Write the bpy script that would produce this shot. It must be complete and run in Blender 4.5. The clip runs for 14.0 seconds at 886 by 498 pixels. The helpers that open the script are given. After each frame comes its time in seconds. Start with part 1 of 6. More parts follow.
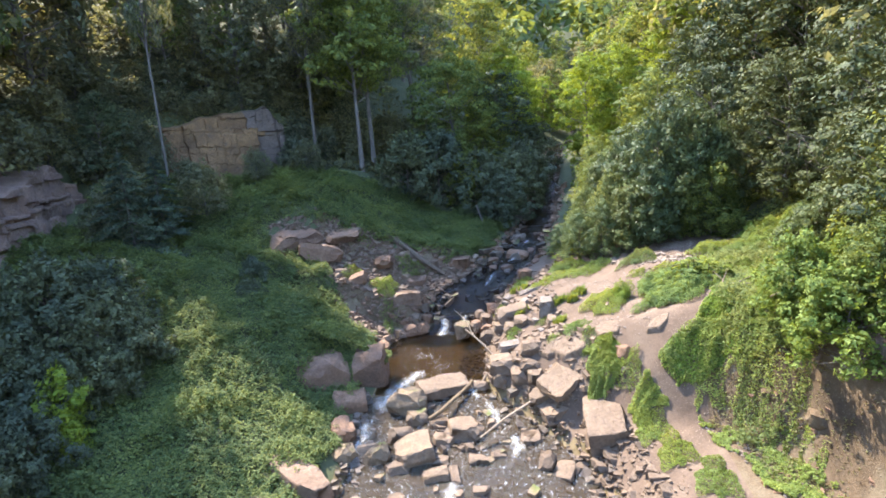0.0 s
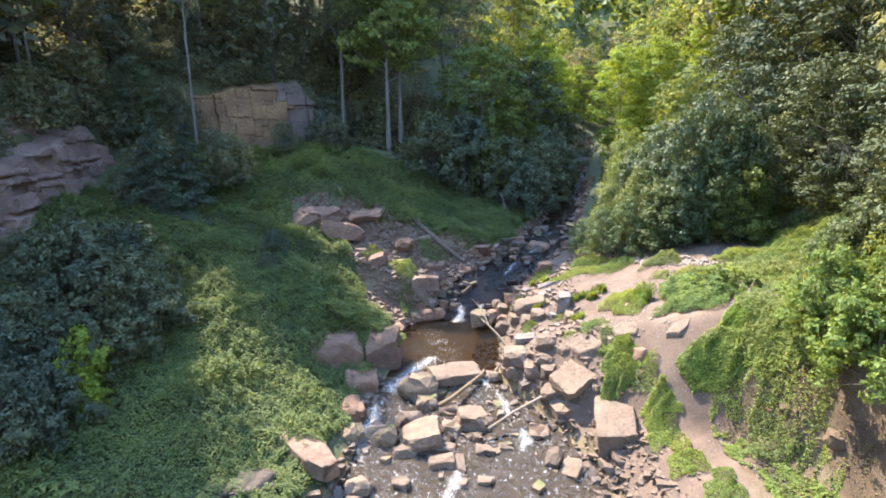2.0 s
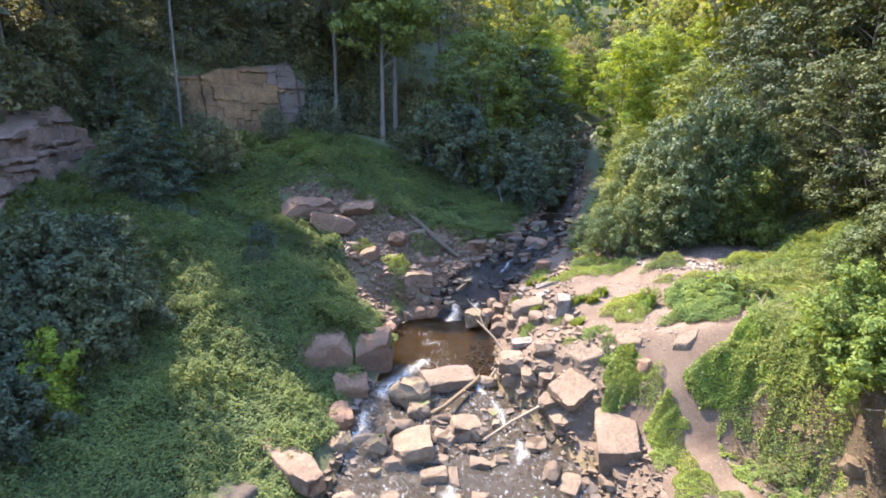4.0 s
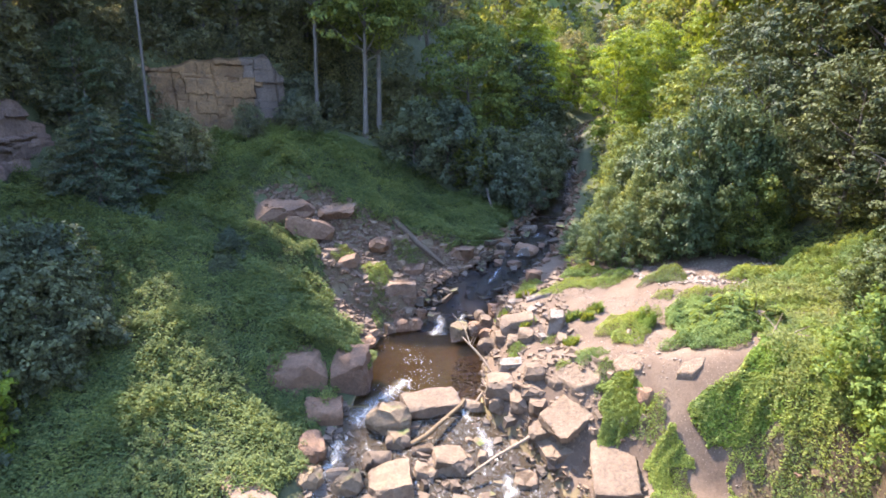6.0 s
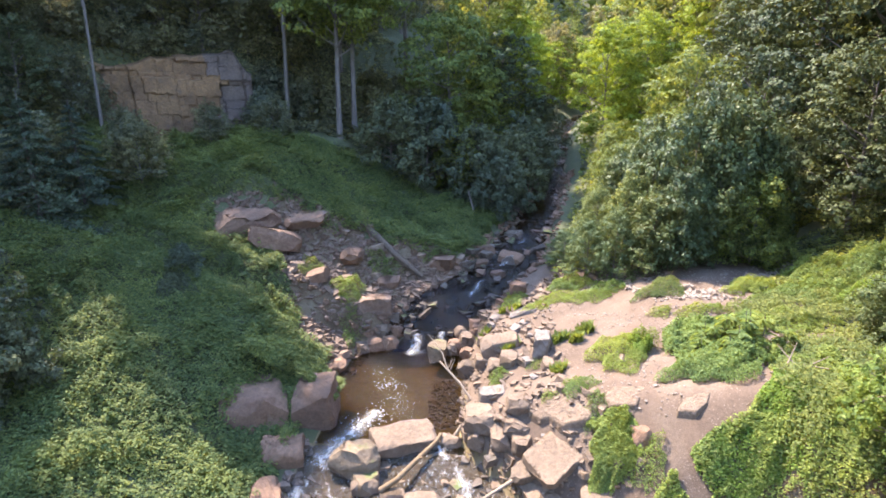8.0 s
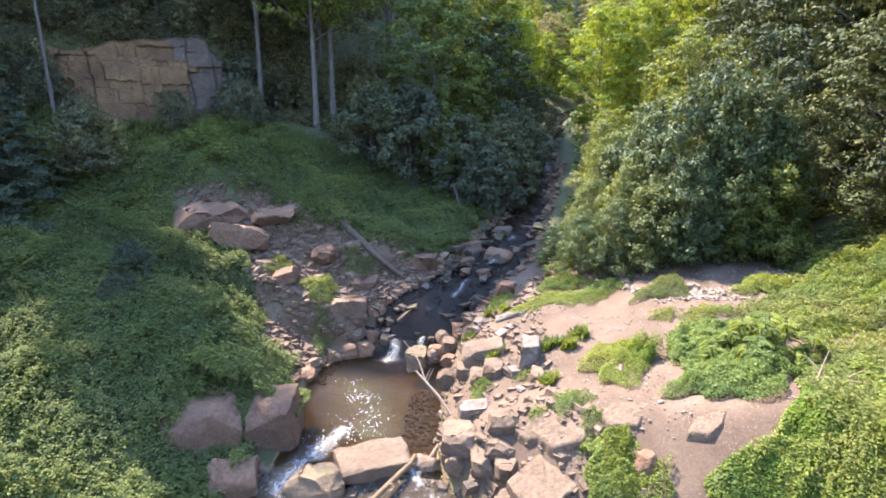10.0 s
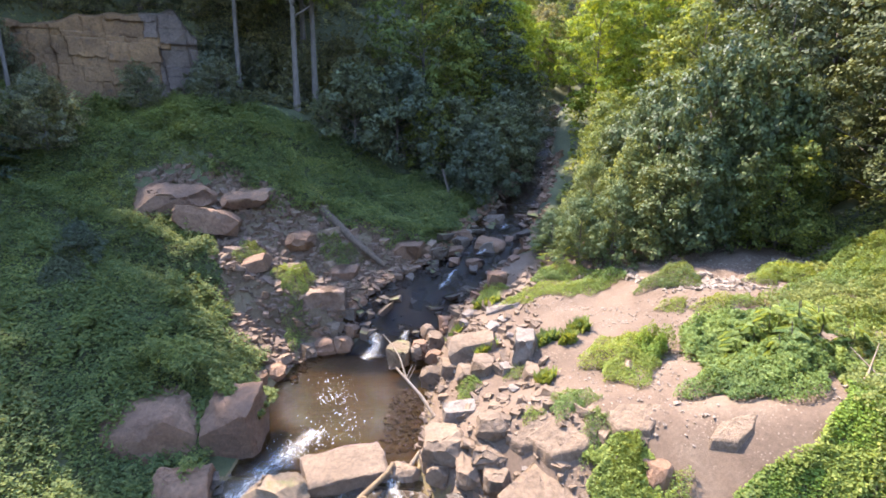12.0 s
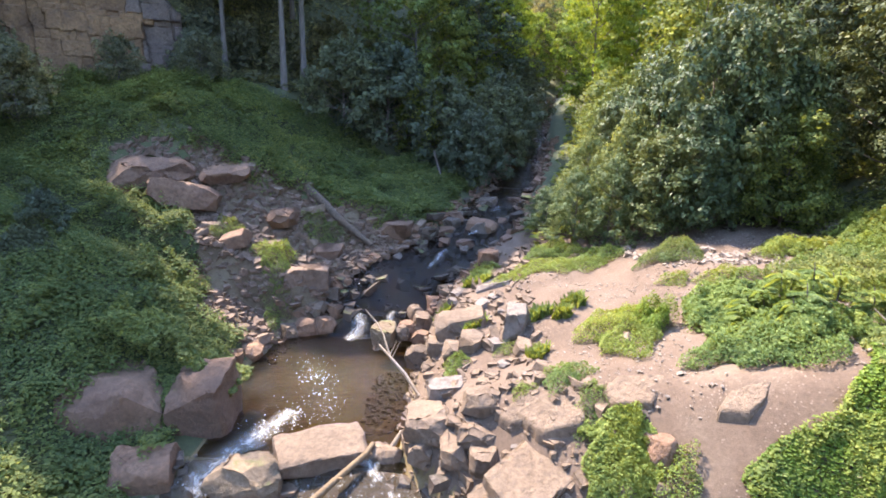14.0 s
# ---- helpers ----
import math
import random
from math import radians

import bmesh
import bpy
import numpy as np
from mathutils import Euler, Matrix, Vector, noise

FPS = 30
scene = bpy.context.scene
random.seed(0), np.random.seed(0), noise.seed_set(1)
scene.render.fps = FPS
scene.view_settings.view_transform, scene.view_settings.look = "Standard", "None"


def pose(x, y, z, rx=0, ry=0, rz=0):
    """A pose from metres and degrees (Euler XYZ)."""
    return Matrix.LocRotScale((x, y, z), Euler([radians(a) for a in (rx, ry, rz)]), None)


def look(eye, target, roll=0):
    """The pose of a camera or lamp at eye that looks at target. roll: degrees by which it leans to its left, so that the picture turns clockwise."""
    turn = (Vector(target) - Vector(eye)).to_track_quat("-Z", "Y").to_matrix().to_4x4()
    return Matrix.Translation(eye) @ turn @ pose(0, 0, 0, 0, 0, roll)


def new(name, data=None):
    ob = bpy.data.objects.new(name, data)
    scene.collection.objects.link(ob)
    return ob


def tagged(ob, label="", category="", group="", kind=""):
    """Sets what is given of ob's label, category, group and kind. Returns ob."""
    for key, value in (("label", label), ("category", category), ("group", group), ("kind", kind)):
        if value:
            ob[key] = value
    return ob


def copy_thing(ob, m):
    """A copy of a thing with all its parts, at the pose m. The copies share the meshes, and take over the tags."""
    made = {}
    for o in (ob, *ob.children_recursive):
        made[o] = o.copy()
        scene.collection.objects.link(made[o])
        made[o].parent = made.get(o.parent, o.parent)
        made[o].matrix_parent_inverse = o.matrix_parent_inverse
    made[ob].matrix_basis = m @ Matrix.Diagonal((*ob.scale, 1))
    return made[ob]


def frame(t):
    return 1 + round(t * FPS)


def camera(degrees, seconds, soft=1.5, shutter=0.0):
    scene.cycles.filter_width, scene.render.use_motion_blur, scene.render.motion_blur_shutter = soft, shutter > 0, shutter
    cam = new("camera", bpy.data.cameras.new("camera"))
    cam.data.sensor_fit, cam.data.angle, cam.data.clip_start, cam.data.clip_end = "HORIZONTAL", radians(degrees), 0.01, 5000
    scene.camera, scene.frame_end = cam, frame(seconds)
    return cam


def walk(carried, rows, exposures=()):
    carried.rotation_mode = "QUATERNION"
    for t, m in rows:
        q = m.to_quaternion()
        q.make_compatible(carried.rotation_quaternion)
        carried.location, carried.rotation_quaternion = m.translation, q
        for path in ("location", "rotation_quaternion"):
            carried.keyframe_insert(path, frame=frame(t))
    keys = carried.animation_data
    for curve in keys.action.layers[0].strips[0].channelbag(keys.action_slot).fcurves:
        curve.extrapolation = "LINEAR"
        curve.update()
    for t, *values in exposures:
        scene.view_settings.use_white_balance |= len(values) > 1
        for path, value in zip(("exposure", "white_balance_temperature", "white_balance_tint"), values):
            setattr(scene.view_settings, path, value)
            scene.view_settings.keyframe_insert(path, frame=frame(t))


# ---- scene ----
cam = camera(78.1, 14.0, 1.75)
PATH = [
    (0, (1.331, -2.64, 10.251), (1.134, -0.695, 9.829), -4.2),
    (0.5, (1.382, -2.617, 10.323), (1.139, -0.682, 9.882), -3.1),
    (1, (1.385, -2.623, 10.331), (1.105, -0.696, 9.878), -2.1),
    (1.5, (1.343, -2.579, 10.356), (1.062, -0.655, 9.888), -1.3),
    (2, (1.252, -2.471, 10.373), (0.983, -0.548, 9.894), -0.6),
    (2.5, (1.171, -2.25, 10.453), (0.909, -0.331, 9.957), -0.2),
    (5, (0.843, -0.426, 10.698), (0.626, 1.487, 10.158), 1.3),
    (5.5, (0.853, 0.078, 10.746), (0.647, 1.991, 10.202), 1.4),
    (6, (0.894, 0.58, 10.835), (0.7, 2.492, 10.282), 1.4),
    (6.5, (0.982, 1.2, 10.748), (0.796, 3.113, 10.196), 1.3),
    (7, (1.089, 1.797, 10.796), (0.91, 3.709, 10.238), 1.2),
    (7.5, (1.174, 2.309, 10.928), (1.006, 4.221, 10.363), 1.0),
    (8, (1.309, 2.82, 10.975), (1.147, 4.73, 10.404), 0.8),
    (10.5, (1.794, 5.367, 9.99), (1.657, 7.279, 9.418), 0.9),
    (11, (1.836, 5.842, 9.742), (1.705, 7.755, 9.171), 1.1),
    (11.5, (1.837, 6.233, 9.512), (1.715, 8.146, 8.94), 1.1),
    (12, (1.847, 6.524, 9.241), (1.731, 8.438, 8.671), 1.3),
    (12.5, (1.885, 6.741, 9.0), (1.777, 8.655, 8.43), 1.5),
    (13, (1.951, 6.933, 8.716), (1.845, 8.848, 8.148), 1.6),
    (13.5, (2.006, 7.092, 8.394), (1.904, 9.008, 7.829), 1.8),
    (14, (2.033, 7.2, 8.14), (1.936, 9.117, 7.578), 2.0),
]
walk(cam, [(t, look(eye, target, roll)) for t, eye, target, roll in PATH], [(0, 3.33, 6750, 12), (6.5, 3.43, 6900, 18), (14, 3.32, 6950, 18)])

# ---- world, sun ----
SUN_AZ, SUN_EL = -50.0, 54.0        # degrees: azimuth from +y (negative = to the west), height
world = bpy.data.worlds.new("sky")
scene.world = world
world.use_nodes = True
sky = world.node_tree.nodes.new("ShaderNodeTexSky")
sky.sky_type = "NISHITA"
sky.sun_disc = False
sky.dust_density = 0.3
sky.air_density = 1.0
sky.ozone_density = 4.0
sky.sun_elevation = radians(SUN_EL)
sky.sun_rotation = radians(SUN_AZ)
background = world.node_tree.nodes["Background"]
background.inputs["Strength"].default_value = 0.15
world.node_tree.links.new(sky.outputs[0], background.inputs[0])
sun = new("sun", bpy.data.lights.new("sun", "SUN"))
sun.data.energy, sun.data.angle, sun.data.color = 2.0, radians(0.55), (1.0, 0.925, 0.81)
sa, se = radians(SUN_AZ), radians(SUN_EL)
SUN_FROM = Vector((math.sin(sa) * math.cos(se), math.cos(sa) * math.cos(se), math.sin(se)))
sun.matrix_basis = look(SUN_FROM * 80, (0, 0, 0))


# ---- materials ----
def ramp_node(nt, stops):
    node = nt.nodes.new("ShaderNodeValToRGB")
    els = node.color_ramp.elements
    while len(els) < len(stops):
        els.new(0.5)
    for el, (pos, col) in zip(els, stops):
        el.position, el.color = pos, (*col, 1)
    return node


def base_mat(name):
    mat = bpy.data.materials.new(name)
    mat.use_nodes = True
    nt = mat.node_tree
    return mat, nt, nt.nodes["Principled BSDF"], nt.links.new


def noise_tex(nt, scale, detail=6, rough=0.6, vec=None):
    node = nt.nodes.new("ShaderNodeTexNoise")
    node.inputs["Scale"].default_value = scale
    node.inputs["Detail"].default_value = detail
    node.inputs["Roughness"].default_value = rough
    if vec is not None:
        nt.links.new(vec, node.inputs["Vector"])
    return node


def mix_col(nt, fac, a, b, kind="MIX"):
    node = nt.nodes.new("ShaderNodeMix")
    node.data_type, node.blend_type = "RGBA", kind
    for value, key in ((fac, 0), (a, 6), (b, 7)):
        if isinstance(value, (int, float)):
            node.inputs[key].default_value = value
        elif isinstance(value, tuple):
            node.inputs[key].default_value = (*value, 1)
        else:
            nt.links.new(value, node.inputs[key])
    return node.outputs[2]


def bumped(nt, bsdf, height, strength, distance):
    node = nt.nodes.new("ShaderNodeBump")
    node.inputs["Strength"].default_value = strength
    node.inputs["Distance"].default_value = distance
    nt.links.new(height, node.inputs["Height"])
    nt.links.new(node.outputs[0], bsdf.inputs["Normal"])


def rock_mat(name, light, dark, stain, moss=0.0, strata=0.0, rough=0.85):
    """Weathered sedimentary stone: blotches, fine grain, dark stains, bedding lines and moss on the tops."""
    mat, nt, bsdf, link = base_mat(name)
    place = nt.nodes.new("ShaderNodeNewGeometry").outputs["Position"]
    big = noise_tex(nt, 0.9, 5, 0.6, place)
    fine = noise_tex(nt, 9.0, 8, 0.7, place)
    col = ramp_node(nt, [(0.3, dark), (0.68, light)])
    link(big.outputs[0], col.inputs[0])
    grain = ramp_node(nt, [(0.3, (0.45, 0.45, 0.45)), (0.66, (1.15, 1.12, 1.1))])
    link(fine.outputs[0], grain.inputs[0])
    out = mix_col(nt, 0.8, col.outputs[0], grain.outputs[0], "MULTIPLY")
    own = nt.nodes.new("ShaderNodeObjectInfo")
    tone = ramp_node(nt, [(0.0, (0.8, 0.78, 0.76)), (0.5, (1.0, 0.97, 0.95)), (1.0, (1.12, 1.08, 1.02))])
    link(own.outputs["Random"], tone.inputs[0])
    out = mix_col(nt, 1.0, out, tone.outputs[0], "MULTIPLY")
    spots = noise_tex(nt, 2.6, 8, 0.72, place)
    mask = ramp_node(nt, [(0.55, (0, 0, 0)), (0.7, (0.8, 0.8, 0.8))])
    link(spots.outputs[0], mask.inputs[0])
    out = mix_col(nt, mask.outputs[0], out, stain)
    height = mix_col(nt, 0.5, big.outputs[0], fine.outputs[0])
    if strata:
        wave = nt.nodes.new("ShaderNodeTexWave")
        wave.bands_direction = "Z"
        wave.inputs["Scale"].default_value = strata
        wave.inputs["Distortion"].default_value = 5.0
        wave.inputs["Detail"].default_value = 4
        link(place, wave.inputs["Vector"])
        lines = ramp_node(nt, [(0.0, (0.45, 0.42, 0.4)), (0.16, (1, 1, 1))])
        link(wave.outputs[0], lines.inputs[0])
        out = mix_col(nt, 0.75, out, lines.outputs[0], "MULTIPLY")
        height = mix_col(nt, 0.35, height, wave.outputs[0])
    if moss:
        up = nt.nodes.new("ShaderNodeSeparateXYZ")
        link(nt.nodes.new("ShaderNodeNewGeometry").outputs["Normal"], up.inputs[0])
        grow = nt.nodes.new("ShaderNodeMath")
        grow.operation = "MULTIPLY"
        link(up.outputs[2], grow.inputs[0])
        link(noise_tex(nt, 1.7, 6, 0.7, place).outputs[0], grow.inputs[1])
        on = ramp_node(nt, [(0.5 - 0.12 * moss, (0, 0, 0)), (0.62 - 0.12 * moss, (1, 1, 1))])
        link(grow.outputs[0], on.inputs[0])
        out = mix_col(nt, on.outputs[0], out, (0.1, 0.12, 0.03))
    link(out, bsdf.inputs["Base Color"])
    bsdf.inputs["Roughness"].default_value = rough
    bumped(nt, bsdf, height, 0.95, 0.13)
    return mat


def leaf_mat(name, dark, light, tip, gloss=0.62, through_light=0.42):
    """Leaves: colour varies leaf by leaf and plant by plant; light shines through them."""
    mat, nt, bsdf, link = base_mat(name)
    geo = nt.nodes.new("ShaderNodeNewGeometry")
    own = nt.nodes.new("ShaderNodeObjectInfo")
    col = ramp_node(nt, [(0.0, dark), (0.6, light), (1.0, tip)])
    link(geo.outputs["Random Per Island"], col.inputs[0])
    patch = noise_tex(nt, 0.55, 3, 0.5, geo.outputs["Position"])
    shift = ramp_node(nt, [(0.3, (0.72, 0.78, 0.8)), (0.7, (1.2, 1.15, 0.95))])
    link(patch.outputs[0], shift.inputs[0])
    out = mix_col(nt, 1.0, col.outputs[0], shift.outputs[0], "MULTIPLY")
    plant = ramp_node(nt, [(0.0, (0.82, 0.9, 0.95)), (1.0, (1.15, 1.08, 0.85))])
    link(own.outputs["Random"], plant.inputs[0])
    out = mix_col(nt, 1.0, out, plant.outputs[0], "MULTIPLY")
    link(out, bsdf.inputs["Base Color"])
    bsdf.inputs["Roughness"].default_value = gloss
    bsdf.inputs["Specular IOR Level"].default_value = 0.22
    trans = nt.nodes.new("ShaderNodeBsdfTranslucent")
    link(mix_col(nt, 1.0, out, (1.75, 1.45, 0.8), "MULTIPLY"), trans.inputs["Color"])
    both = nt.nodes.new("ShaderNodeMixShader")
    both.inputs[0].default_value = through_light
    link(bsdf.outputs[0], both.inputs[1])
    link(trans.outputs[0], both.inputs[2])
    link(both.outputs[0], nt.nodes["Material Output"].inputs["Surface"])
    return mat


def soil_mat(name, a, b, c, stones, bump=0.5):
    """Trodden earth with crumbs, paler dust and bits of stone."""
    mat, nt, bsdf, link = base_mat(name)
    place = nt.nodes.new("ShaderNodeNewGeometry").outputs["Position"]
    big = noise_tex(nt, 0.7, 6, 0.65, place)
    col = ramp_node(nt, [(0.3, a), (0.5, b), (0.72, c)])
    link(big.outputs[0], col.inputs[0])
    fine = noise_tex(nt, 14.0, 8, 0.75, place)
    grain = ramp_node(nt, [(0.3, (0.6, 0.6, 0.6)), (0.7, (1.2, 1.2, 1.2))])
    link(fine.outputs[0], grain.inputs[0])
    out = mix_col(nt, 0.85, col.outputs[0], grain.outputs[0], "MULTIPLY")
    cells = nt.nodes.new("ShaderNodeTexVoronoi")
    cells.inputs["Scale"].default_value = 15.0
    link(place, cells.inputs["Vector"])
    bits = ramp_node(nt, [(0.12, (0.7, 0.7, 0.7)), (0.3, (0, 0, 0))])
    link(cells.outputs["Distance"], bits.inputs[0])
    few = ramp_node(nt, [(0.43, (0, 0, 0)), (0.6, (0.8, 0.8, 0.8))])
    link(noise_tex(nt, 1.3, 4, 0.6, place).outputs[0], few.inputs[0])
    on = mix_col(nt, 1.0, bits.outputs[0], few.outputs[0], "MULTIPLY")
    out = mix_col(nt, on, out, stones)
    link(out, bsdf.inputs["Base Color"])
    bsdf.inputs["Roughness"].default_value = 0.95
    height = mix_col(nt, 0.4, fine.outputs[0], on)
    bumped(nt, bsdf, height, bump, 0.05)
    return mat


def bark_mat(name, dark, light):
    mat, nt, bsdf, link = base_mat(name)
    where = nt.nodes.new("ShaderNodeTexCoord").outputs["Object"]
    squash = nt.nodes.new("ShaderNodeMapping")
    squash.inputs["Scale"].default_value = (9, 9, 1.2)
    link(where, squash.inputs["Vector"])
    tex = noise_tex(nt, 1.6, 8, 0.7, squash.outputs[0])
    col = ramp_node(nt, [(0.3, dark), (0.7, light)])
    link(tex.outputs[0], col.inputs[0])
    link(col.outputs[0], bsdf.inputs["Base Color"])
    bsdf.inputs["Roughness"].default_value = 0.9
    bumped(nt, bsdf, tex.outputs[0], 0.6, 0.03)
    return mat


def water_mat(name, tint, foam_lo, foam_hi, foam_scale, wave, wave_scale, silt_col=(0.03, 0.021, 0.012), murk=0.6):
    """Tea-brown stream water over its bed: clear brown film, mirror gloss by Fresnel, and broken white foam."""
    mat, nt, bsdf, link = base_mat(name)
    place = nt.nodes.new("ShaderNodeNewGeometry").outputs["Position"]
    ripple = noise_tex(nt, wave_scale, 5, 0.6, place)
    bump = nt.nodes.new("ShaderNodeBump")
    bump.inputs["Strength"].default_value = wave
    bump.inputs["Distance"].default_value = 0.08
    link(ripple.outputs[0], bump.inputs["Height"])
    film = nt.nodes.new("ShaderNodeBsdfTransparent")
    film.inputs[0].default_value = (*tint, 1)
    silt = nt.nodes.new("ShaderNodeBsdfDiffuse")
    silt.inputs[0].default_value = (*silt_col, 1)
    body = nt.nodes.new("ShaderNodeMixShader")
    body.inputs[0].default_value = murk
    link(film.outputs[0], body.inputs[1])
    link(silt.outputs[0], body.inputs[2])
    shine = nt.nodes.new("ShaderNodeBsdfGlossy")
    shine.inputs["Roughness"].default_value = 0.06
    link(bump.outputs[0], shine.inputs["Normal"])
    fres = nt.nodes.new("ShaderNodeFresnel")
    fres.inputs["IOR"].default_value = 1.33
    link(bump.outputs[0], fres.inputs["Normal"])
    wet = nt.nodes.new("ShaderNodeMixShader")
    link(fres.outputs[0], wet.inputs[0])
    link(body.outputs[0], wet.inputs[1])
    link(shine.outputs[0], wet.inputs[2])
    foam = nt.nodes.new("ShaderNodeBsdfDiffuse")
    foam.inputs[0].default_value = (0.62, 0.62, 0.61, 1)
    stretch = nt.nodes.new("ShaderNodeMapping")
    stretch.inputs["Scale"].default_value = (1.0, 0.7, 0.8)
    link(place, stretch.inputs["Vector"])
    froth = noise_tex(nt, foam_scale, 7, 0.72, stretch.outputs[0])
    mask = ramp_node(nt, [(foam_lo, (0, 0, 0)), (foam_hi, (1, 1, 1))])
    link(froth.outputs[0], mask.inputs[0])
    last = nt.nodes.new("ShaderNodeMixShader")
    link(mask.outputs[0], last.inputs[0])
    link(wet.outputs[0], last.inputs[1])
    link(foam.outputs[0], last.inputs[2])
    link(last.outputs[0], nt.nodes["Material Output"].inputs["Surface"])
    return mat


ROCK = rock_mat("pink_beige_rock", (0.22, 0.162, 0.115), (0.148, 0.105, 0.073), (0.09, 0.062, 0.043), 0.0)
ROCK_MOSSY = rock_mat("mossy_rock", (0.252, 0.184, 0.119), (0.162, 0.118, 0.076), (0.09, 0.066, 0.034), 0.1)
ROCK_RED = rock_mat("red_brown_rock", (0.245, 0.148, 0.094), (0.158, 0.092, 0.06), (0.09, 0.057, 0.038), 0.0)
ROCK_RUBBLE = rock_mat("brown_rubble_stone", (0.243, 0.166, 0.119), (0.162, 0.108, 0.076), (0.09, 0.061, 0.043), 0.0)
ROCK_GREY = rock_mat("grey_rock", (0.227, 0.195, 0.171), (0.166, 0.141, 0.123), (0.103, 0.083, 0.071), 0.0)
ROCK_DARK = rock_mat("dark_brown_rock", (0.12, 0.09, 0.068), (0.07, 0.052, 0.042), (0.04, 0.034, 0.024), 0.1)
ROCK_WET = rock_mat("wet_rock", (0.172, 0.133, 0.103), (0.086, 0.065, 0.052), (0.043, 0.036, 0.02), 0.0, 0.0, 0.4)
ROCK_PALE = rock_mat("pale_gravel_stone", (0.315, 0.263, 0.217), (0.234, 0.193, 0.157), (0.171, 0.136, 0.106), 0.0)
CLIFF = rock_mat("ochre_cliff_rock", (0.3, 0.176, 0.086), (0.168, 0.098, 0.052), (0.078, 0.058, 0.047), 0.0)
CLIFF_PINK = rock_mat("pinkish_cliff_rock", (0.28, 0.188, 0.15), (0.172, 0.112, 0.09), (0.09, 0.062, 0.052), 0.0)
CLIFF_GREY = rock_mat("grey_cliff_rock", (0.2, 0.15, 0.122), (0.112, 0.086, 0.072), (0.062, 0.052, 0.047), 0.0)
EARTH = soil_mat("pink_trodden_earth", (0.084, 0.055, 0.037), (0.124, 0.084, 0.058), (0.158, 0.114, 0.081), (0.33, 0.262, 0.2))
FLOOR = soil_mat("leaf_mould", (0.04, 0.045, 0.02), (0.065, 0.075, 0.03), (0.095, 0.095, 0.045), (0.12, 0.1, 0.065))
BED = soil_mat("stream_bed_silt", (0.105, 0.075, 0.032), (0.145, 0.106, 0.05), (0.2, 0.152, 0.085), (0.27, 0.21, 0.15))
BANK = soil_mat("eroded_brown_bank", (0.06, 0.038, 0.02), (0.12, 0.08, 0.045), (0.17, 0.135, 0.085), (0.2, 0.17, 0.125), 1.0)
BARK = bark_mat("grey_brown_bark", (0.07, 0.055, 0.045), (0.19, 0.16, 0.14))
BARK_PALE = bark_mat("pale_grey_bark", (0.07, 0.058, 0.048), (0.2, 0.17, 0.145))
BARK_WET = bark_mat("brown_wet_wood", (0.09, 0.058, 0.03), (0.22, 0.15, 0.085))
BARK_DARK = bark_mat("dark_rotten_bark", (0.05, 0.036, 0.025), (0.14, 0.1, 0.068))
DRIFT = bark_mat("bleached_driftwood", (0.15, 0.105, 0.07), (0.34, 0.26, 0.185))
# Greyed and lifted: the forest's haze is put into the leaf colour.
LEAF_DEEP = leaf_mat("deep_green_leaves", (0.088, 0.096, 0.076), (0.16, 0.172, 0.13), (0.235, 0.242, 0.165), 0.62, 0.52)
# Shade on the trees' near side is put into this darker green.
LEAF_SHADED = leaf_mat("shaded_tree_leaves", (0.034, 0.048, 0.03), (0.066, 0.088, 0.046), (0.1, 0.12, 0.06), 0.62, 0.16)
LEAF_BUSH = leaf_mat("alder_bush_leaves", (0.045, 0.066, 0.036), (0.092, 0.125, 0.06), (0.15, 0.185, 0.092), 0.5, 0.25)
LEAF_HAZEL = leaf_mat("hazel_leaves", (0.046, 0.058, 0.041), (0.088, 0.106, 0.072), (0.132, 0.152, 0.1), 0.68, 0.25)
# Sunlight put into the colour: a brighter, yellower variant of the mid-green leaves.
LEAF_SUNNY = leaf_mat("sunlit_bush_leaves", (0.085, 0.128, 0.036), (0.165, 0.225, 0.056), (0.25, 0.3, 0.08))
DRY = leaf_mat("dry_grass_blades", (0.12, 0.11, 0.05), (0.2, 0.18, 0.085), (0.26, 0.235, 0.12))
LEAF_MID = leaf_mat("mid_green_leaves", (0.075, 0.104, 0.042), (0.15, 0.198, 0.068), (0.235, 0.265, 0.09))
LEAF_GREY = leaf_mat("grey_green_leaves", (0.075, 0.11, 0.058), (0.14, 0.185, 0.095), (0.21, 0.255, 0.14))
LEAF_YELLOW = leaf_mat("yellow_green_leaves", (0.098, 0.148, 0.03), (0.178, 0.255, 0.046), (0.262, 0.33, 0.07), 0.6, 0.45)
LEAF_BLUE = leaf_mat("blue_green_needles", (0.03, 0.052, 0.042), (0.06, 0.09, 0.075), (0.1, 0.13, 0.115), 0.6, 0.15)
HERB = leaf_mat("herb_leaves", (0.084, 0.12, 0.054), (0.15, 0.194, 0.08), (0.228, 0.255, 0.1))
NETTLE = leaf_mat("nettle_leaves", (0.065, 0.1, 0.046), (0.112, 0.156, 0.068), (0.162, 0.205, 0.085))
HERB_LIGHT = leaf_mat("light_herb_leaves", (0.108, 0.158, 0.052), (0.18, 0.242, 0.074), (0.25, 0.3, 0.104))
GRASS = leaf_mat("grass_blades", (0.1, 0.145, 0.04), (0.17, 0.22, 0.06), (0.26, 0.29, 0.1))
POOL = water_mat("brown_pool_water", (0.43, 0.35, 0.16), 0.78, 0.86, 6.0, 0.9, 7.0, (0.026, 0.019, 0.008), 0.1)
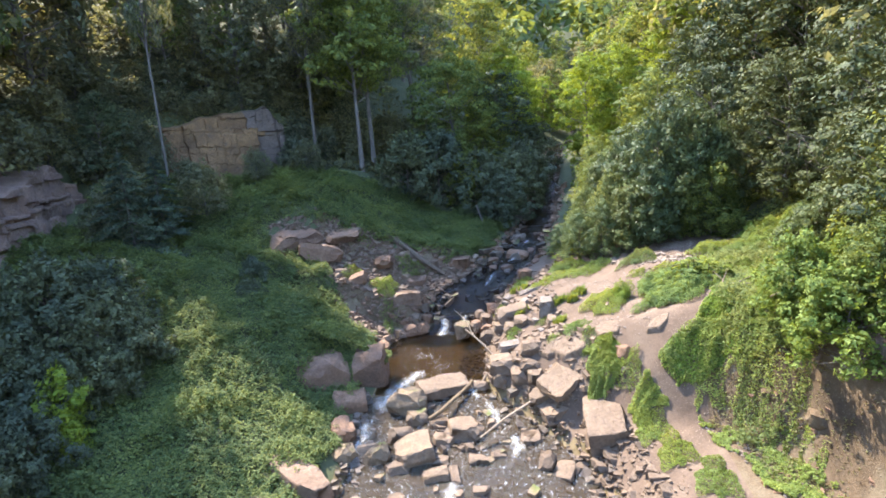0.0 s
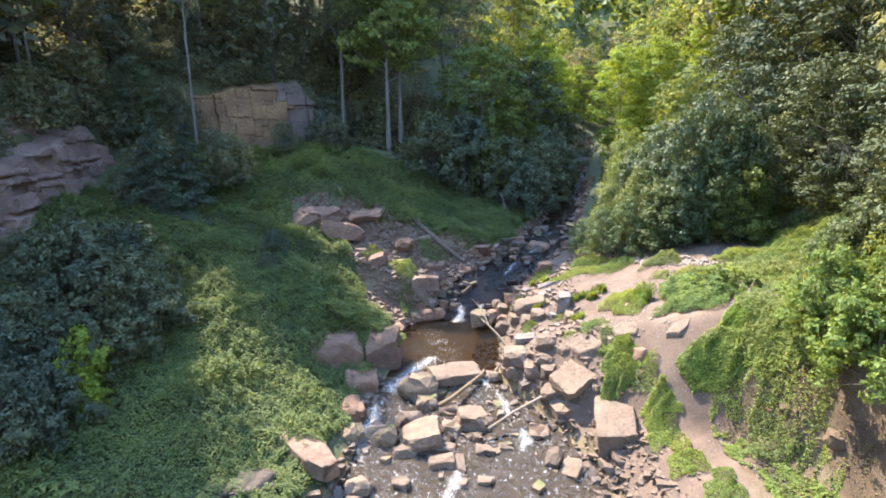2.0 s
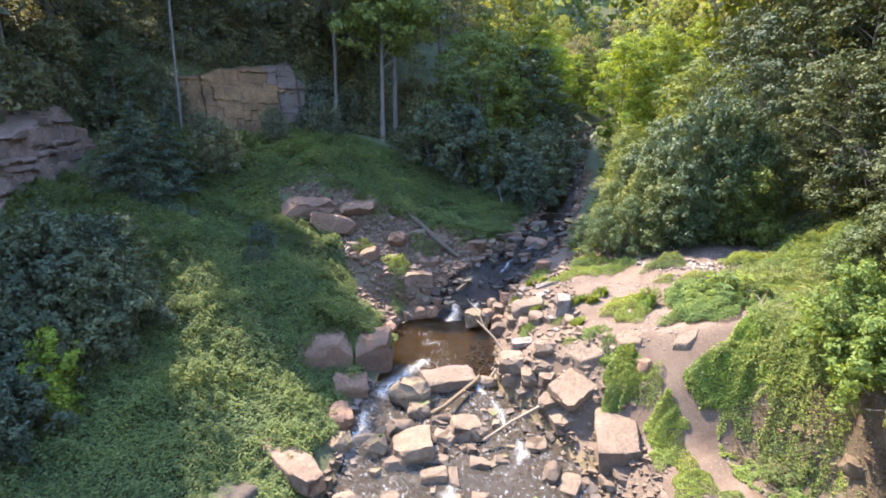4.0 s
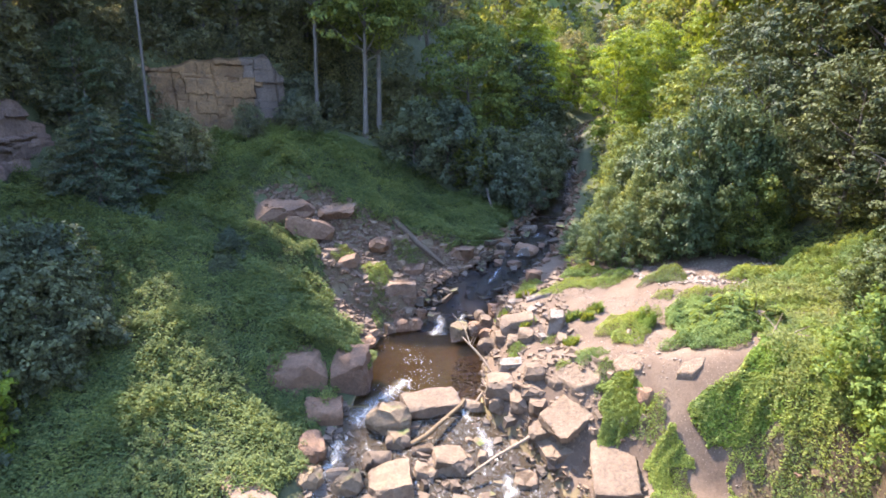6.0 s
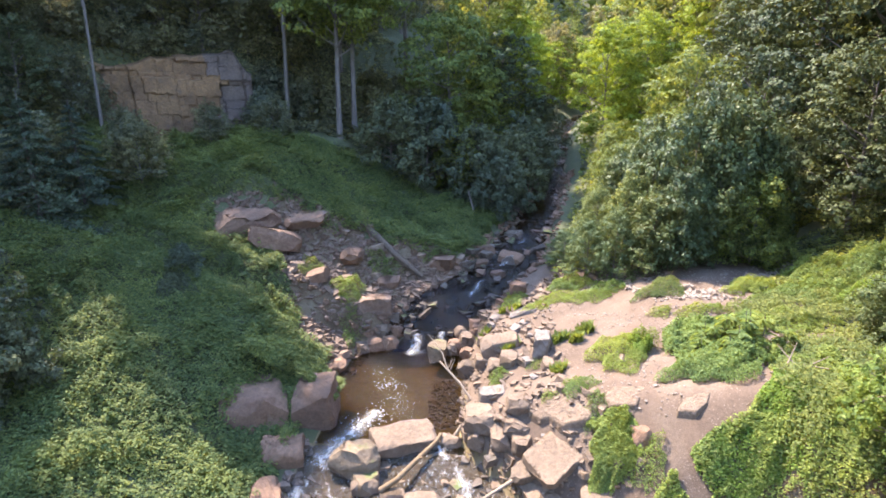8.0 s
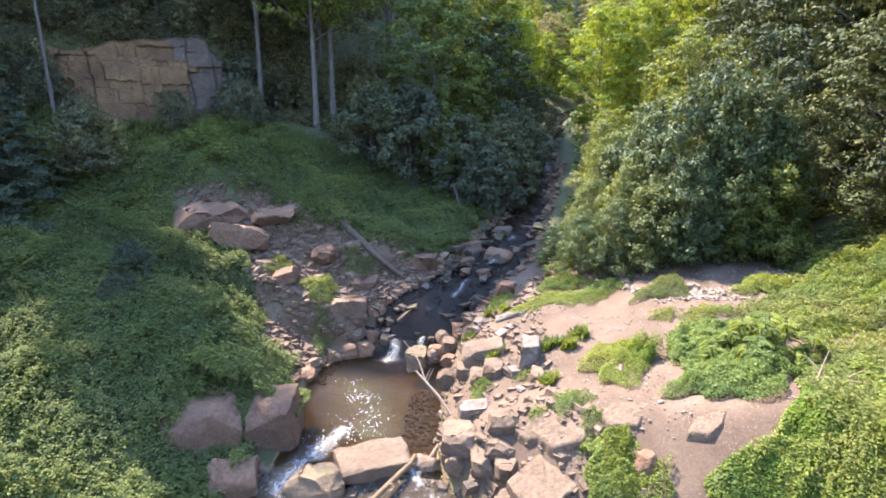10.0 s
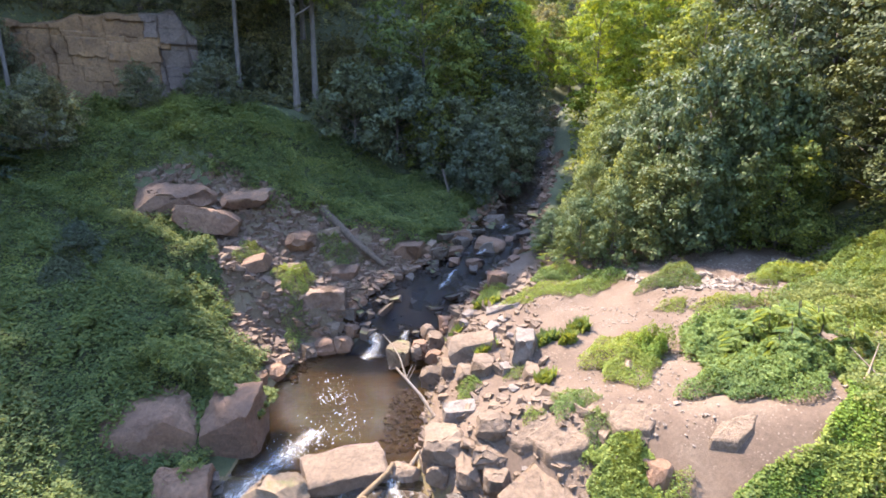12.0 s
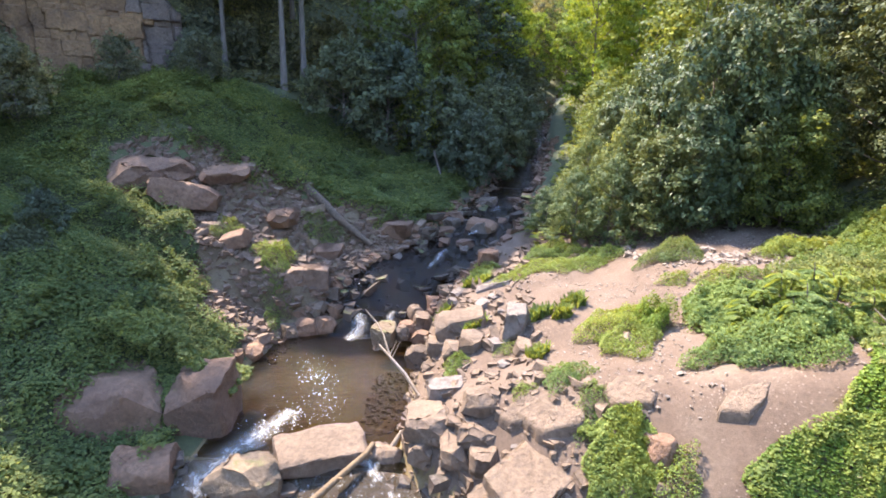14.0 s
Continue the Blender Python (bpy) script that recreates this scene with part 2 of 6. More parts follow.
# White specks and pale silt also stand in for sparkle on the ripples.
STREAM = water_mat("stream_water", (0.6, 0.47, 0.33), 0.57, 0.8, 9.0, 1.0, 9.0, (0.088, 0.07, 0.05), 0.45)
UPPER = water_mat("upper_stream_water", (0.34, 0.24, 0.14), 0.64, 0.84, 4.0, 1.0, 9.0, (0.012, 0.009, 0.005), 0.22)


# ---- the lie of the land ----
RIV_Y = (-40, 8, 12, 13.5, 15.8, 17.3, 18, 21.5, 23.8, 24.25, 25.0, 26, 28, 33, 38, 42, 46, 52, 60, 92, 220)
RIV_X = (0, 0, 0, 0, -0.9, -1.5, -1.6, -1.9, -1.65, -1.3, -0.6, 0.3, 2.0, 3.6, 4.9, 5.6, 6.1, 6.9, 8.4, 22, 60)
RIV_W = (6, 5, 4.3, 4.1, 3.3, 2.5, 2.2, 2.5, 2.3, 2.0, 2.0, 1.9, 1.6, 1.2, 0.95, 0.9, 0.9, 0.9, 0.9, 1.2, 1.5)
RIV_Z = (-3.0, -1.5, -1.2, -0.8, -0.35, -0.03, 0, 0, 0.02, 0.5, 1.2, 1.85, 2.45, 3.35, 4.4, 5.1, 5.7, 6.5, 7.4, 9.2, 14)
# the foot of the west slope
FOOT_Y = (-40, 8, 12, 13.5, 15.8, 17.3, 18, 22.5, 23.9, 24.6, 26.5, 28.5, 33, 41.5, 52, 60, 92, 220)
FOOT_X = (-6, -5, -4.3, -4.1, -4.2, -4.0, -3.8, -4.4, -3.9, -2.9, -2.0, 0.9, 2.5, 4.2, 6.0, 7.4, 20.6, 58.5)
FOOT_Z = (-3.0, -1.5, -1.2, -0.8, -0.35, -0.03, 0, 0, 0.02, 1.0, 1.5, 2.6, 3.1, 4.2, 5.6, 6.6, 9.0, 14)
# the terrace's steep edge
EDGE_X = (3.0, 4.5, 5.2, 5.8, 6.5, 7, 8, 9, 10, 11.5, 13)
EDGE_Y = (16.2, 15.55, 15.15, 14.6, 14.4, 14.25, 13.8, 12.7, 10.8, 6, -5)
CLIFF_Y = (-60, 5, 17, 20, 24.5, 26, 29, 32, 33, 35.2, 37.5, 38.6, 45, 60, 100, 220)
WOOD_X = (-24, -22, -21.2, -20.3, -19.2, -19.8, -22.5, -24.2, -23.4, -19.7, -15.7, -13.8, -11, -8, -4, 8)      # the forest's front
CLIFF_X = (-24, -21.5, -21.4, -21.9, -22.7, -23.0, -23.8, -24.6, -23.4, -19.7, -15.7, -13.8, -11, -8, -4, 8)


def smooth(v, a, b):
    u = np.clip((v - a) / (b - a), 0, 1)
    return u * u * (3 - 2 * u)


def wobble(x, y, s, seed=0.0):
    """Cheap smooth unevenness, about -1 to 1."""
    a, b = x / s + seed * 1.7, y / s - seed * 2.3
    return (np.sin(a * 1.9 + 1.3 * np.sin(b * 1.1 + seed)) * np.cos(b * 1.7 + 1.1 * np.sin(a * 0.8)) * 0.6
            + 0.4 * np.sin(a * 4.3 + 2.0 * np.sin(b * 2.9)) * np.sin(b * 3.7 + a))


def river(y):
    return np.interp(y, RIV_Y, RIV_X), np.interp(y, RIV_Y, RIV_W), np.interp(y, RIV_Y, RIV_Z)


def land(x, y):
    """Height of the bare ground."""
    x, y = np.asarray(x, float), np.asarray(y, float)
    xc, hw, wz = river(y)
    u = (x - xc) / hw
    bed = wz - 0.1 - 0.45 * np.clip(1 - u * u, 0, 1)
    bed = bed + 0.5 * np.exp(-((x + 0.6) / 1.5) ** 2 - ((y - 14.9) / 1.5) ** 2)
    # west side: slope, cliff band, wooded upper slope
    d = np.maximum(np.interp(y, FOOT_Y, FOOT_X) - x, 0)
    foot = np.interp(y, FOOT_Y, FOOT_Z)
    s = np.interp(y, (8, 15, 18, 22, 25.5, 30, 36, 60), (0.25, 0.25, 0.36, 0.6, 0.33, 0.17, 0.2, 0.4))
    s2 = np.interp(y, (8, 18, 22, 25.5, 31, 36, 60), (0.25, 0.3, 0.37, 0.3, 0.55, 0.5, 0.35))
    west = foot + s * np.minimum(d, 5) + s2 * np.clip(d - 5, 0, 6) + 0.14 * np.maximum(d - 11, 0) + 0.25 * (1 - np.exp(-d * 2))
    cx = np.interp(y, CLIFF_Y, CLIFF_X)
    past = cx - x
    west = west - 1.9 * np.exp(-((x + 18.0) / 3.6) ** 2 - ((y - 34.3) / 2.4) ** 2)
    rise = np.interp(y, (10, 22, 30, 36, 50, 100), (3.0, 3.2, 4.0, 4.6, 4.0, 2.0))
    west = west + rise * smooth(past, 0.0, 0.9) + 0.33 * np.maximum(past - 0.9, 0)
    # east side: rocky bank, trodden terrace, steep edge down to the lower bench, wooded hillside
    e = np.maximum(x - xc - hw, 0)
    top = 3.3 + 0.38 * (np.minimum(x, 8.2) - 6) + 0.1 * np.clip(x - 8.2, 0, 4) + 0.5 * np.maximum(x - 12.2, 0) - 0.12 * (np.clip(y, 13, 18.5) - 17)
    top = top + 0.35 * smooth(y, 18.8, 20.5) * smooth(-x, -6, -4)
    top = np.maximum(top, wz + 0.5 + 0.3 * np.minimum(e, 6)) + 0.12 * np.clip(y - 40, 0, 200) * smooth(e, 1, 12)
    top = top + 0.35 * np.maximum(x - np.interp(y, (28, 45, 90), (14, 13, 17)), 0) * smooth(y, 26, 32)
    bench = -0.1 + 0.28 * (np.clip(x, 2, 8) - 4.4) + 0.15 * np.clip(y - 12, -6, 2)
    edge = np.interp(x, EDGE_X, EDGE_Y)
    edge = edge + 0.3 * wobble(x, 0 * x, 0.75, 3) * smooth(x, 7.3, 8.6) * smooth(-x, -12, -10) + 0.16 * wobble(x, y, 0.5, 6) * smooth(x, 7.3, 8.2)
    run = (y - edge) / np.interp(x, (7, 8, 10, 11.5, 13), (1, 1.0, 1.2, 2, 4))
    far_end = np.interp(x, (7, 9), (0.75, 0.95))
    k = 0.4 * smooth(run, -1.0, far_end) + 0.6 * np.clip((run + 1.0) / (far_end + 1.0), 0, 1)
    flat = bench * (1 - k) + top * k
    climb = wz + 0.05 + 0.25 * (1 - np.exp(-e / 0.25)) + np.interp(y, (26, 32), (0.95, 0.6)) * e + 0.45 * smooth(y, 18.8, 20.5) * (1 - np.exp(-e / 0.6))
    h = 0.25
    mixv = np.clip(0.5 + 0.5 * (flat - climb) / h, 0, 1)
    east = flat * (1 - mixv) + climb * mixv - h * mixv * (1 - mixv)
    west = west - 1.15 * np.exp(-((x + 5.6) / 1.7) ** 2 - ((y - 16.9) / 1.2) ** 2)
    z = np.where(u < -1, np.maximum(west, wz + 0.05), np.where(u > 1, east, bed))
    # unevenness away from the water and the hills that close the valley
    off = np.clip((np.abs(u) - 1) * hw, 0, 3) / 3
    z = z + off * (0.16 * wobble(x, y, 2.3) + 0.05 * wobble(x, y, 0.7, 2) + 0.5 * wobble(x, y, 9, 4) * smooth(np.abs(u) * hw, 8, 20))
    far = np.hypot(x - 2, y - 20)
    z = z + 75 * smooth(y, 75, 240) + 26 * smooth(far, 45, 200) * smooth(np.abs(x - xc), 15, 60) + 30 * smooth(-y, 30, 160)
    return z


# ---- mesh helpers ----
def mesh_quads(name, verts, mats, smooth_shade=False, index=None, faces=None, sides=4):
    """A mesh from an array of vertices, four by four (or three by three, or by the given faces)."""
    verts = np.asarray(verts, np.float32).reshape(-1, 3)
    quads = np.arange(len(verts), dtype=np.int32).reshape(-1, sides) if faces is None else np.asarray(faces, np.int32)
    k = quads.shape[1]
    me = bpy.data.meshes.new(name)
    me.vertices.add(len(verts))
    me.vertices.foreach_set("co", verts.ravel())
    me.loops.add(quads.size)
    me.loops.foreach_set("vertex_index", quads.ravel())
    me.polygons.add(len(quads))
    me.polygons.foreach_set("loop_start", np.arange(0, quads.size, k, dtype=np.int32))
    me.polygons.foreach_set("loop_total", np.full(len(quads), k, np.int32))
    for mat in mats:
        me.materials.append(mat)
    if index is not None:
        me.polygons.foreach_set("material_index", np.asarray(index, np.int32))
    me.polygons.foreach_set("use_smooth", np.full(len(quads), smooth_shade))
    me.update(calc_edges=True)
    me.validate()
    return me


def part(name, me, parent=None, label=""):
    """A mesh (or bmesh) as one object, under a thing where one is given."""
    if isinstance(me, bmesh.types.BMesh):
        data = bpy.data.meshes.new(name)
        me.to_mesh(data)
        me.free()
        me = data
    ob = new(name, me)
    if parent is not None:
        ob.parent = parent
    return tagged(ob, label)


def leaf_quads(rng, at, way, size, fold=0.25, slim=0.55):
    """Folded leaf blades at the points, facing roughly along way."""
    n = len(at)
    way = way / np.maximum(np.linalg.norm(way, axis=1, keepdims=True), 1e-6)
    side = np.cross(way, rng.normal(size=(n, 3)))
    side /= np.maximum(np.linalg.norm(side, axis=1, keepdims=True), 1e-6)
    long = np.cross(side, way)
    size = np.broadcast_to(np.asarray(size, float), (n,))[:, None]
    tip = at + long * size * 0.5 - way * size * fold * 0.5
    end = at - long * size * 0.5
    a = at + side * size * slim * 0.5 + way * size * fold * 0.4
    b = at - side * size * slim * 0.5 + way * size * fold * 0.4
    return np.stack([end, a, tip, b], 1).reshape(-1, 3)


def leaf_tris(rng, at, way, size, slim=0.7):
    """Small three-cornered leaves, for fine and far foliage."""
    n = len(at)
    way = way / np.maximum(np.linalg.norm(way, axis=1, keepdims=True), 1e-6)
    side = np.cross(way, rng.normal(size=(n, 3)))
    side /= np.maximum(np.linalg.norm(side, axis=1, keepdims=True), 1e-6)
    long = np.cross(side, way)
    size = np.broadcast_to(np.asarray(size, float), (n,))[:, None]
    skew = rng.uniform(-0.25, 0.25, (n, 1))
    return np.stack([at - long * size * 0.55, at + long * size * (0.45 + skew) + side * size * slim * 0.5, at + long * size * (0.45 - skew) - side * size * slim * 0.5], 1).reshape(-1, 3)


def tube(points, radii, sides=6):
    """Vertices and quads of a tapered bent tube."""
    pts = [Vector(p) for p in points]
    verts, quads = [], []
    for i, p in enumerate(pts):
        along = (pts[min(i + 1, len(pts) - 1)] - pts[max(i - 1, 0)]).normalized()
        a = along.orthogonal().normalized() if i == 0 else (a - along * a.dot(along)).normalized()
        b = along.cross(a)
        for k in range(sides):
            t = 2 * math.pi * k / sides
            verts.append(p + (a * math.cos(t) + b * math.sin(t)) * radii[i])
    for i in range(len(pts) - 1):
        for k in range(sides):
            k2 = (k + 1) % sides
            quads.append((i * sides + k, i * sides + k2, (i + 1) * sides + k2, (i + 1) * sides + k))
    return verts, quads


def tubes_mesh(name, list_of_tubes, mat):
    verts, quads = [], []
    for v, q in list_of_tubes:
        quads += [tuple(i + len(verts) for i in f) for f in q]
        verts += v
    return mesh_quads(name, [tuple(v) for v in verts], [mat], True, None, quads)


# ---- the ground, in one sheet to the horizon ----
def axis_steps(lo, hi, fine, reach, growth=1.16):
    """Coordinates at even fine steps from lo to hi, ever wider beyond."""
    mid = list(np.arange(lo, hi + fine / 2, fine))
    step, v, after = fine, hi, []
    while v < reach:
        step *= growth
        v += step
        after.append(v)
    step, v, before = fine, lo, []
    while v > -reach:
        step *= growth
        v -= step
        before.append(v)
    return np.array(before[::-1] + mid + after)


def build_ground():
    gx = axis_steps(-22, 14, 0.24, 900)
    gy = axis_steps(1, 38, 0.24, 900)
    X, Y = np.meshgrid(gx, gy)
    Z = land(X, Y)
    # crumbly surface on the rubble and the trodden terrace
    Z = Z + 0.03 * wobble(X, Y, 0.31, 7) + 0.02 * wobble(X, Y, 0.17, 9)
    nx, ny = len(gx), len(gy)
    idx = np.arange(nx * ny).reshape(ny, nx)
    quads = np.stack([idx[:-1, :-1], idx[:-1, 1:], idx[1:, 1:], idx[1:, :-1]], -1).reshape(-1, 4)
    cx = (X[:-1, :-1] + X[1:, 1:]).ravel() / 2
    cy = (Y[:-1, :-1] + Y[1:, 1:]).ravel() / 2
    xc, hw, _ = river(cy)
    ragged = 0.5 * wobble(cx, cy, 1.1, 3) + 0.3 * wobble(cx, cy, 0.4, 5)
    u = (cx - xc) / hw
    kind = np.ones(len(cx), int)                                   # leaf mould
    east = (u > 1) & (cx + ragged < 12.3 - 0.12 * np.abs(cy - 20)) & (cy + ragged < 27.5 - 0.25 * np.maximum(cx - 6, 0)) & (cy + 2.5 * ragged > 3.5)
    kind[east] = 0                                                  # trodden earth
    west_rubble = (u < -1) & (cy + ragged > 22.3) & (cy + ragged < 28.5) & (cx + ragged > -6.9 - 0.45 * (cy - 23))
    kind[west_rubble] = 3                                           # broken brown bank
    kind[(np.abs(u) <= 1.06) & (cy < 112)] = 2                                     # stream bed
    edge = np.interp(cx, EDGE_X, EDGE_Y)
    kind[(u > 1) & (cx > 7.6) & (cy < edge + 0.7) & (cy + 2.5 * ragged > 3.0)] = 3   # eroded bank
    return tagged(part("ground", mesh_quads("ground", np.stack([X, Y, Z], -1), [EARTH, FLOOR, BED, BANK], True, kind, quads)),
                  "gorge floor of trodden pink earth, leaf mould and silt", "ground", "", "structure")


build_ground()


# ---- the water ----
def water_strip(name, y0, y1, mat, label, lift=0.0, rough=0.0, step=0.12, narrow=1.0, shift=0.0):
    ys = np.arange(y0, y1 + step / 2, step)
    us = np.linspace(-1.12, 1.12, 41)
    U, Y = np.meshgrid(us, ys)
    xc, hw, wz = river(Y)
    X = xc + shift * hw + U * hw * narrow
    Z = wz + lift + rough * (wobble(X, Y, 0.5, 11) + 0.6 * wobble(X, Y, 0.21, 13))
    n, m = U.shape
    idx = np.arange(n * m).reshape(n, m)
    quads = np.stack([idx[:-1, :-1], idx[:-1, 1:], idx[1:, 1:], idx[1:, :-1]], -1).reshape(-1, 4)
    ob = part(name, mesh_quads(name, np.stack([X, Y, Z], -1), [mat], True, None, quads))
    return tagged(ob, label, "water", "", "structure")


water_strip("water_lower_stream", 4.0, 17.28, STREAM, "shallow broken stream running between boulders", 0.0, 0.03)
water_strip("water_downstream", -70.0, 4.05, STREAM, "shallow stream running on down the gorge", 0.0, 0.03, 0.5)
water_strip("water_pool", 17.4, 23.85, POOL, "calm tea-brown pool between the boulders", 0.0, 0.004)
water_strip("water_upper_stream", 24.35, 34.0, UPPER, "dark stream running down through stones", 0.0, 0.02)
water_strip("water_far_stream", 34.1, 110.0, UPPER, "brown stream coming down between the trees", 0.0, 0.01, 0.5)
water_strip("water_cascade", 23.75, 24.45, UPPER, "thin water sliding over a stone sill", 0.02, 0.03, 0.06, 0.55, 0.2)


# ---- trees and bushes ----
def crown_points(rng, lumps, n, spray=0.42, flat=0.55):
    """Points on the sprays that sit round the crown's clumps, with their outward ways."""
    lumps = np.asarray(lumps, float)
    subs, turns = [], []
    for x, y, z, r in lumps:
        m = max(4, int(9 * r / spray / 2.2))
        way = rng.normal(size=(m, 3))
        way[:, 2] = way[:, 2] * 0.8 + 0.25
        way /= np.linalg.norm(way, axis=1, keepdims=True)
        at = np.array([x, y, z]) + way * r * rng.uniform(0.55, 1.0, (m, 1))
        subs.append(np.concatenate([at, spray * rng.uniform(0.6, 1.4, (m, 1))], 1))
        turns.append(way)
    subs, turns = np.concatenate(subs), np.concatenate(turns)
    pick = rng.choice(len(subs), n, p=subs[:, 3] ** 2 / (subs[:, 3] ** 2).sum())
    way = rng.normal(size=(n, 3)) + 0.5 * turns[pick]
    way[:, 2] += 0.35
    way /= np.linalg.norm(way, axis=1, keepdims=True)
    at = subs[pick, :3] + way * (subs[pick, 3] * (0.45 + 0.6 * rng.random(n) ** 0.7))[:, None] * np.array([1.15, 1.15, flat])
    return at, way + 0.6 * turns[pick]


def make_lumps(rng, count, lo, hi, radius, lump, profile="round"):
    out = []
    for i in range(count):
        f = (i + rng.random()) / count
        z = lo + (hi - lo) * f
        if profile == "round":
            reach = radius * math.sqrt(max(0.05, 1 - (2 * f - 0.9) ** 2 / 1.25))
        elif profile == "bush":
            reach = radius * math.sqrt(max(0.04, 1 - f * f))
        else:
            reach = radius * (1 - 0.75 * f)
        turn, far = i * 2.4 + rng.random(), reach * math.sqrt(rng.uniform(0.15, 1.0))
        out.append((far * math.cos(turn), far * math.sin(turn), z, lump * rng.uniform(0.65, 1.25)))
    return out


def tree_thing(name, seed, height, trunk_r, base, radius, count, lump, leaves, size, mat, bark, label, profile="round", lean=0.0, forked=False):
    """A tree or bush: tapered bent trunk, limbs out to the clumps, and a crown of single leaves."""
    rng = np.random.default_rng(seed)
    root = new(name)
    lumps = make_lumps(rng, count, base, height - lump * 0.5, radius, lump, profile)
    bend = rng.normal(size=2) * 0.02 * height + np.array([lean * height, 0])
    line = [(bend[0] * f * f, bend[1] * f * f, -0.4 + (height * 0.9 + 0.4) * f) for f in np.linspace(0, 1, 8)]
    radii = [trunk_r * (1.25 if f == 0 else 1) * (1 - 0.85 * f) for f in np.linspace(0, 1, 8)]
    tubes = [tube(line, radii, 8)]
    if forked:
        tubes.append(tube([(0, 0, height * 0.3), (0.35, 0.1, height * 0.5), (0.9, 0.2, height * 0.8)], [trunk_r * 0.7, trunk_r * 0.5, 0.04], 6))
    part("trunk", tubes_mesh(name + "_trunk", tubes, bark), root)
    limbs = []
    for x, y, z, r in lumps[:: max(1, len(lumps) // 22)]:
        f = min(0.85, max(0.08, (z - 0.25 * math.hypot(x, y) - 0.3) / height))
        start = Vector((bend[0] * f * f, bend[1] * f * f, height * 0.9 * f))
        end = Vector((x, y, z))
        mid = start.lerp(end, 0.55) + Vector((0, 0, -0.06 * (end - start).length))
        limbs.append(tube([start, mid, end], [trunk_r * 0.4 * (1 - 0.6 * f), trunk_r * 0.22, 0.012], 5))
    part("branching", tubes_mesh(name + "_branching", limbs, bark), root)
    at, way = crown_points(rng, [(x + bend[0] * (z / height) ** 2, y + bend[1] * (z / height) ** 2, z, r) for x, y, z, r in lumps], leaves, 0.42 * lump, 0.95 if profile == "bush" else 0.6)
    if profile == "bush":
        # leafy shoots that stand out of the crown
        stem = np.array(lumps)[rng.integers(0, len(lumps), 60)]
        pick = rng.integers(0, 60, leaves // 9)
        up = rng.random(leaves // 9)
        at[: leaves // 9] = stem[pick, :3] + rng.normal(size=(leaves // 9, 3)) * 0.09 * (1.2 - up[:, None]) + np.stack([0.25 * up * np.cos(pick * 2.4), 0.25 * up * np.sin(pick * 2.4), 0.5 * lump + 1.1 * lump * up], 1)
    keep = at[:, 2] > 0.15
    at, way = at[keep], way[keep]
    way = way + np.array([0, 0, 0.35]) + rng.normal(size=way.shape) * 0.45
    crown = leaf_tris(rng, at, way, size * rng.uniform(0.6, 1.35, len(at)))
    part("crown", mesh_quads(name + "_crown", crown, [mat], sides=3), root)
    return tagged(root, label, "tree" if height > 3.5 else "bush")


def spruce_thing(name, seed, height, radius, leaves, label):
    rng = np.random.default_rng(seed)
    root = new(name)
    part("trunk", tubes_mesh(name + "_trunk", [tube([(0, 0, -0.4), (0, 0, height * 0.5), (0, 0, height)], [0.12, 0.07, 0.015])], BARK), root)
    boughs, at, way = [], [], []
    for i in range(46):
        f = i / 46
        z, turn = height * (0.08 + 0.88 * f), i * 2.39 + rng.random()
        reach = radius * (1 - f) ** 0.8 * rng.uniform(0.8, 1.15) + 0.1
        out = np.array([math.cos(turn), math.sin(turn), -0.28])
        end = np.array([0, 0, z]) + out * reach
        boughs.append(tube([(0, 0, z), tuple(end)], [0.025, 0.006], 4))
        n = int(leaves / 46 * (1 - f * 0.7))
        s = rng.random(n) ** 0.7
        across = np.array([-math.sin(turn), math.cos(turn), 0])
        at.append(np.array([0, 0, z]) + out * (reach * s)[:, None] + across * (rng.normal(size=n) * 0.22 * reach * (1.1 - s * 0.6))[:, None] + rng.normal(size=(n, 3)) * 0.03)
        way.append(np.array([0, 0, 1.0]) + rng.normal(size=(n, 3)) * 0.5 + out * 0.2)
    part("bough_whorl", tubes_mesh(name + "_boughs", boughs, BARK), root)
    at, way = np.concatenate(at), np.concatenate(way)
    part("crown", mesh_quads(name + "_crown", leaf_quads(rng, at, way, 0.2 * rng.uniform(0.6, 1.3, len(at)), 0.2, 0.4), [LEAF_BLUE]), root)
    return tagged(root, label, "tree")


def bare_thing(name, seed, height, label, spread=0.35):
    """A dead tree: trunk and bare forked limbs."""
    rng = np.random.default_rng(seed)
    root = new(name)
    part("trunk", tubes_mesh(name + "_trunk", [tube([(0, 0, -0.3), (0.1, 0, height * 0.5), (0.2, 0.1, height)], [0.09, 0.06, 0.015])], BARK_PALE), root)
    limbs = []
    for i in range(14):
        z = height * rng.uniform(0.25, 0.95)
        turn, far = rng.uniform(0, 6.28), height * spread * rng.uniform(0.4, 1.0) * (1.2 - z / height)
        end = Vector((math.cos(turn) * far, math.sin(turn) * far, z + far * rng.uniform(0.1, 0.7)))
        mid = Vector((0.1, 0, z)).lerp(end, 0.5) + Vector((0, 0, -0.05 * far))
        limbs.append(tube([(0.1, 0, z), mid, end], [0.035, 0.02, 0.006], 4))
        for _ in range(3):
            tip = mid + Vector(rng.normal(size=3) * 0.22 * far) + Vector((0, 0, 0.1 * far))
            limbs.append(tube([mid.lerp(end, rng.random()), tip], [0.012, 0.004], 4))
    part("branching", tubes_mesh(name + "_branching", limbs, BARK_PALE), root)
    return tagged(root, label, "tree")


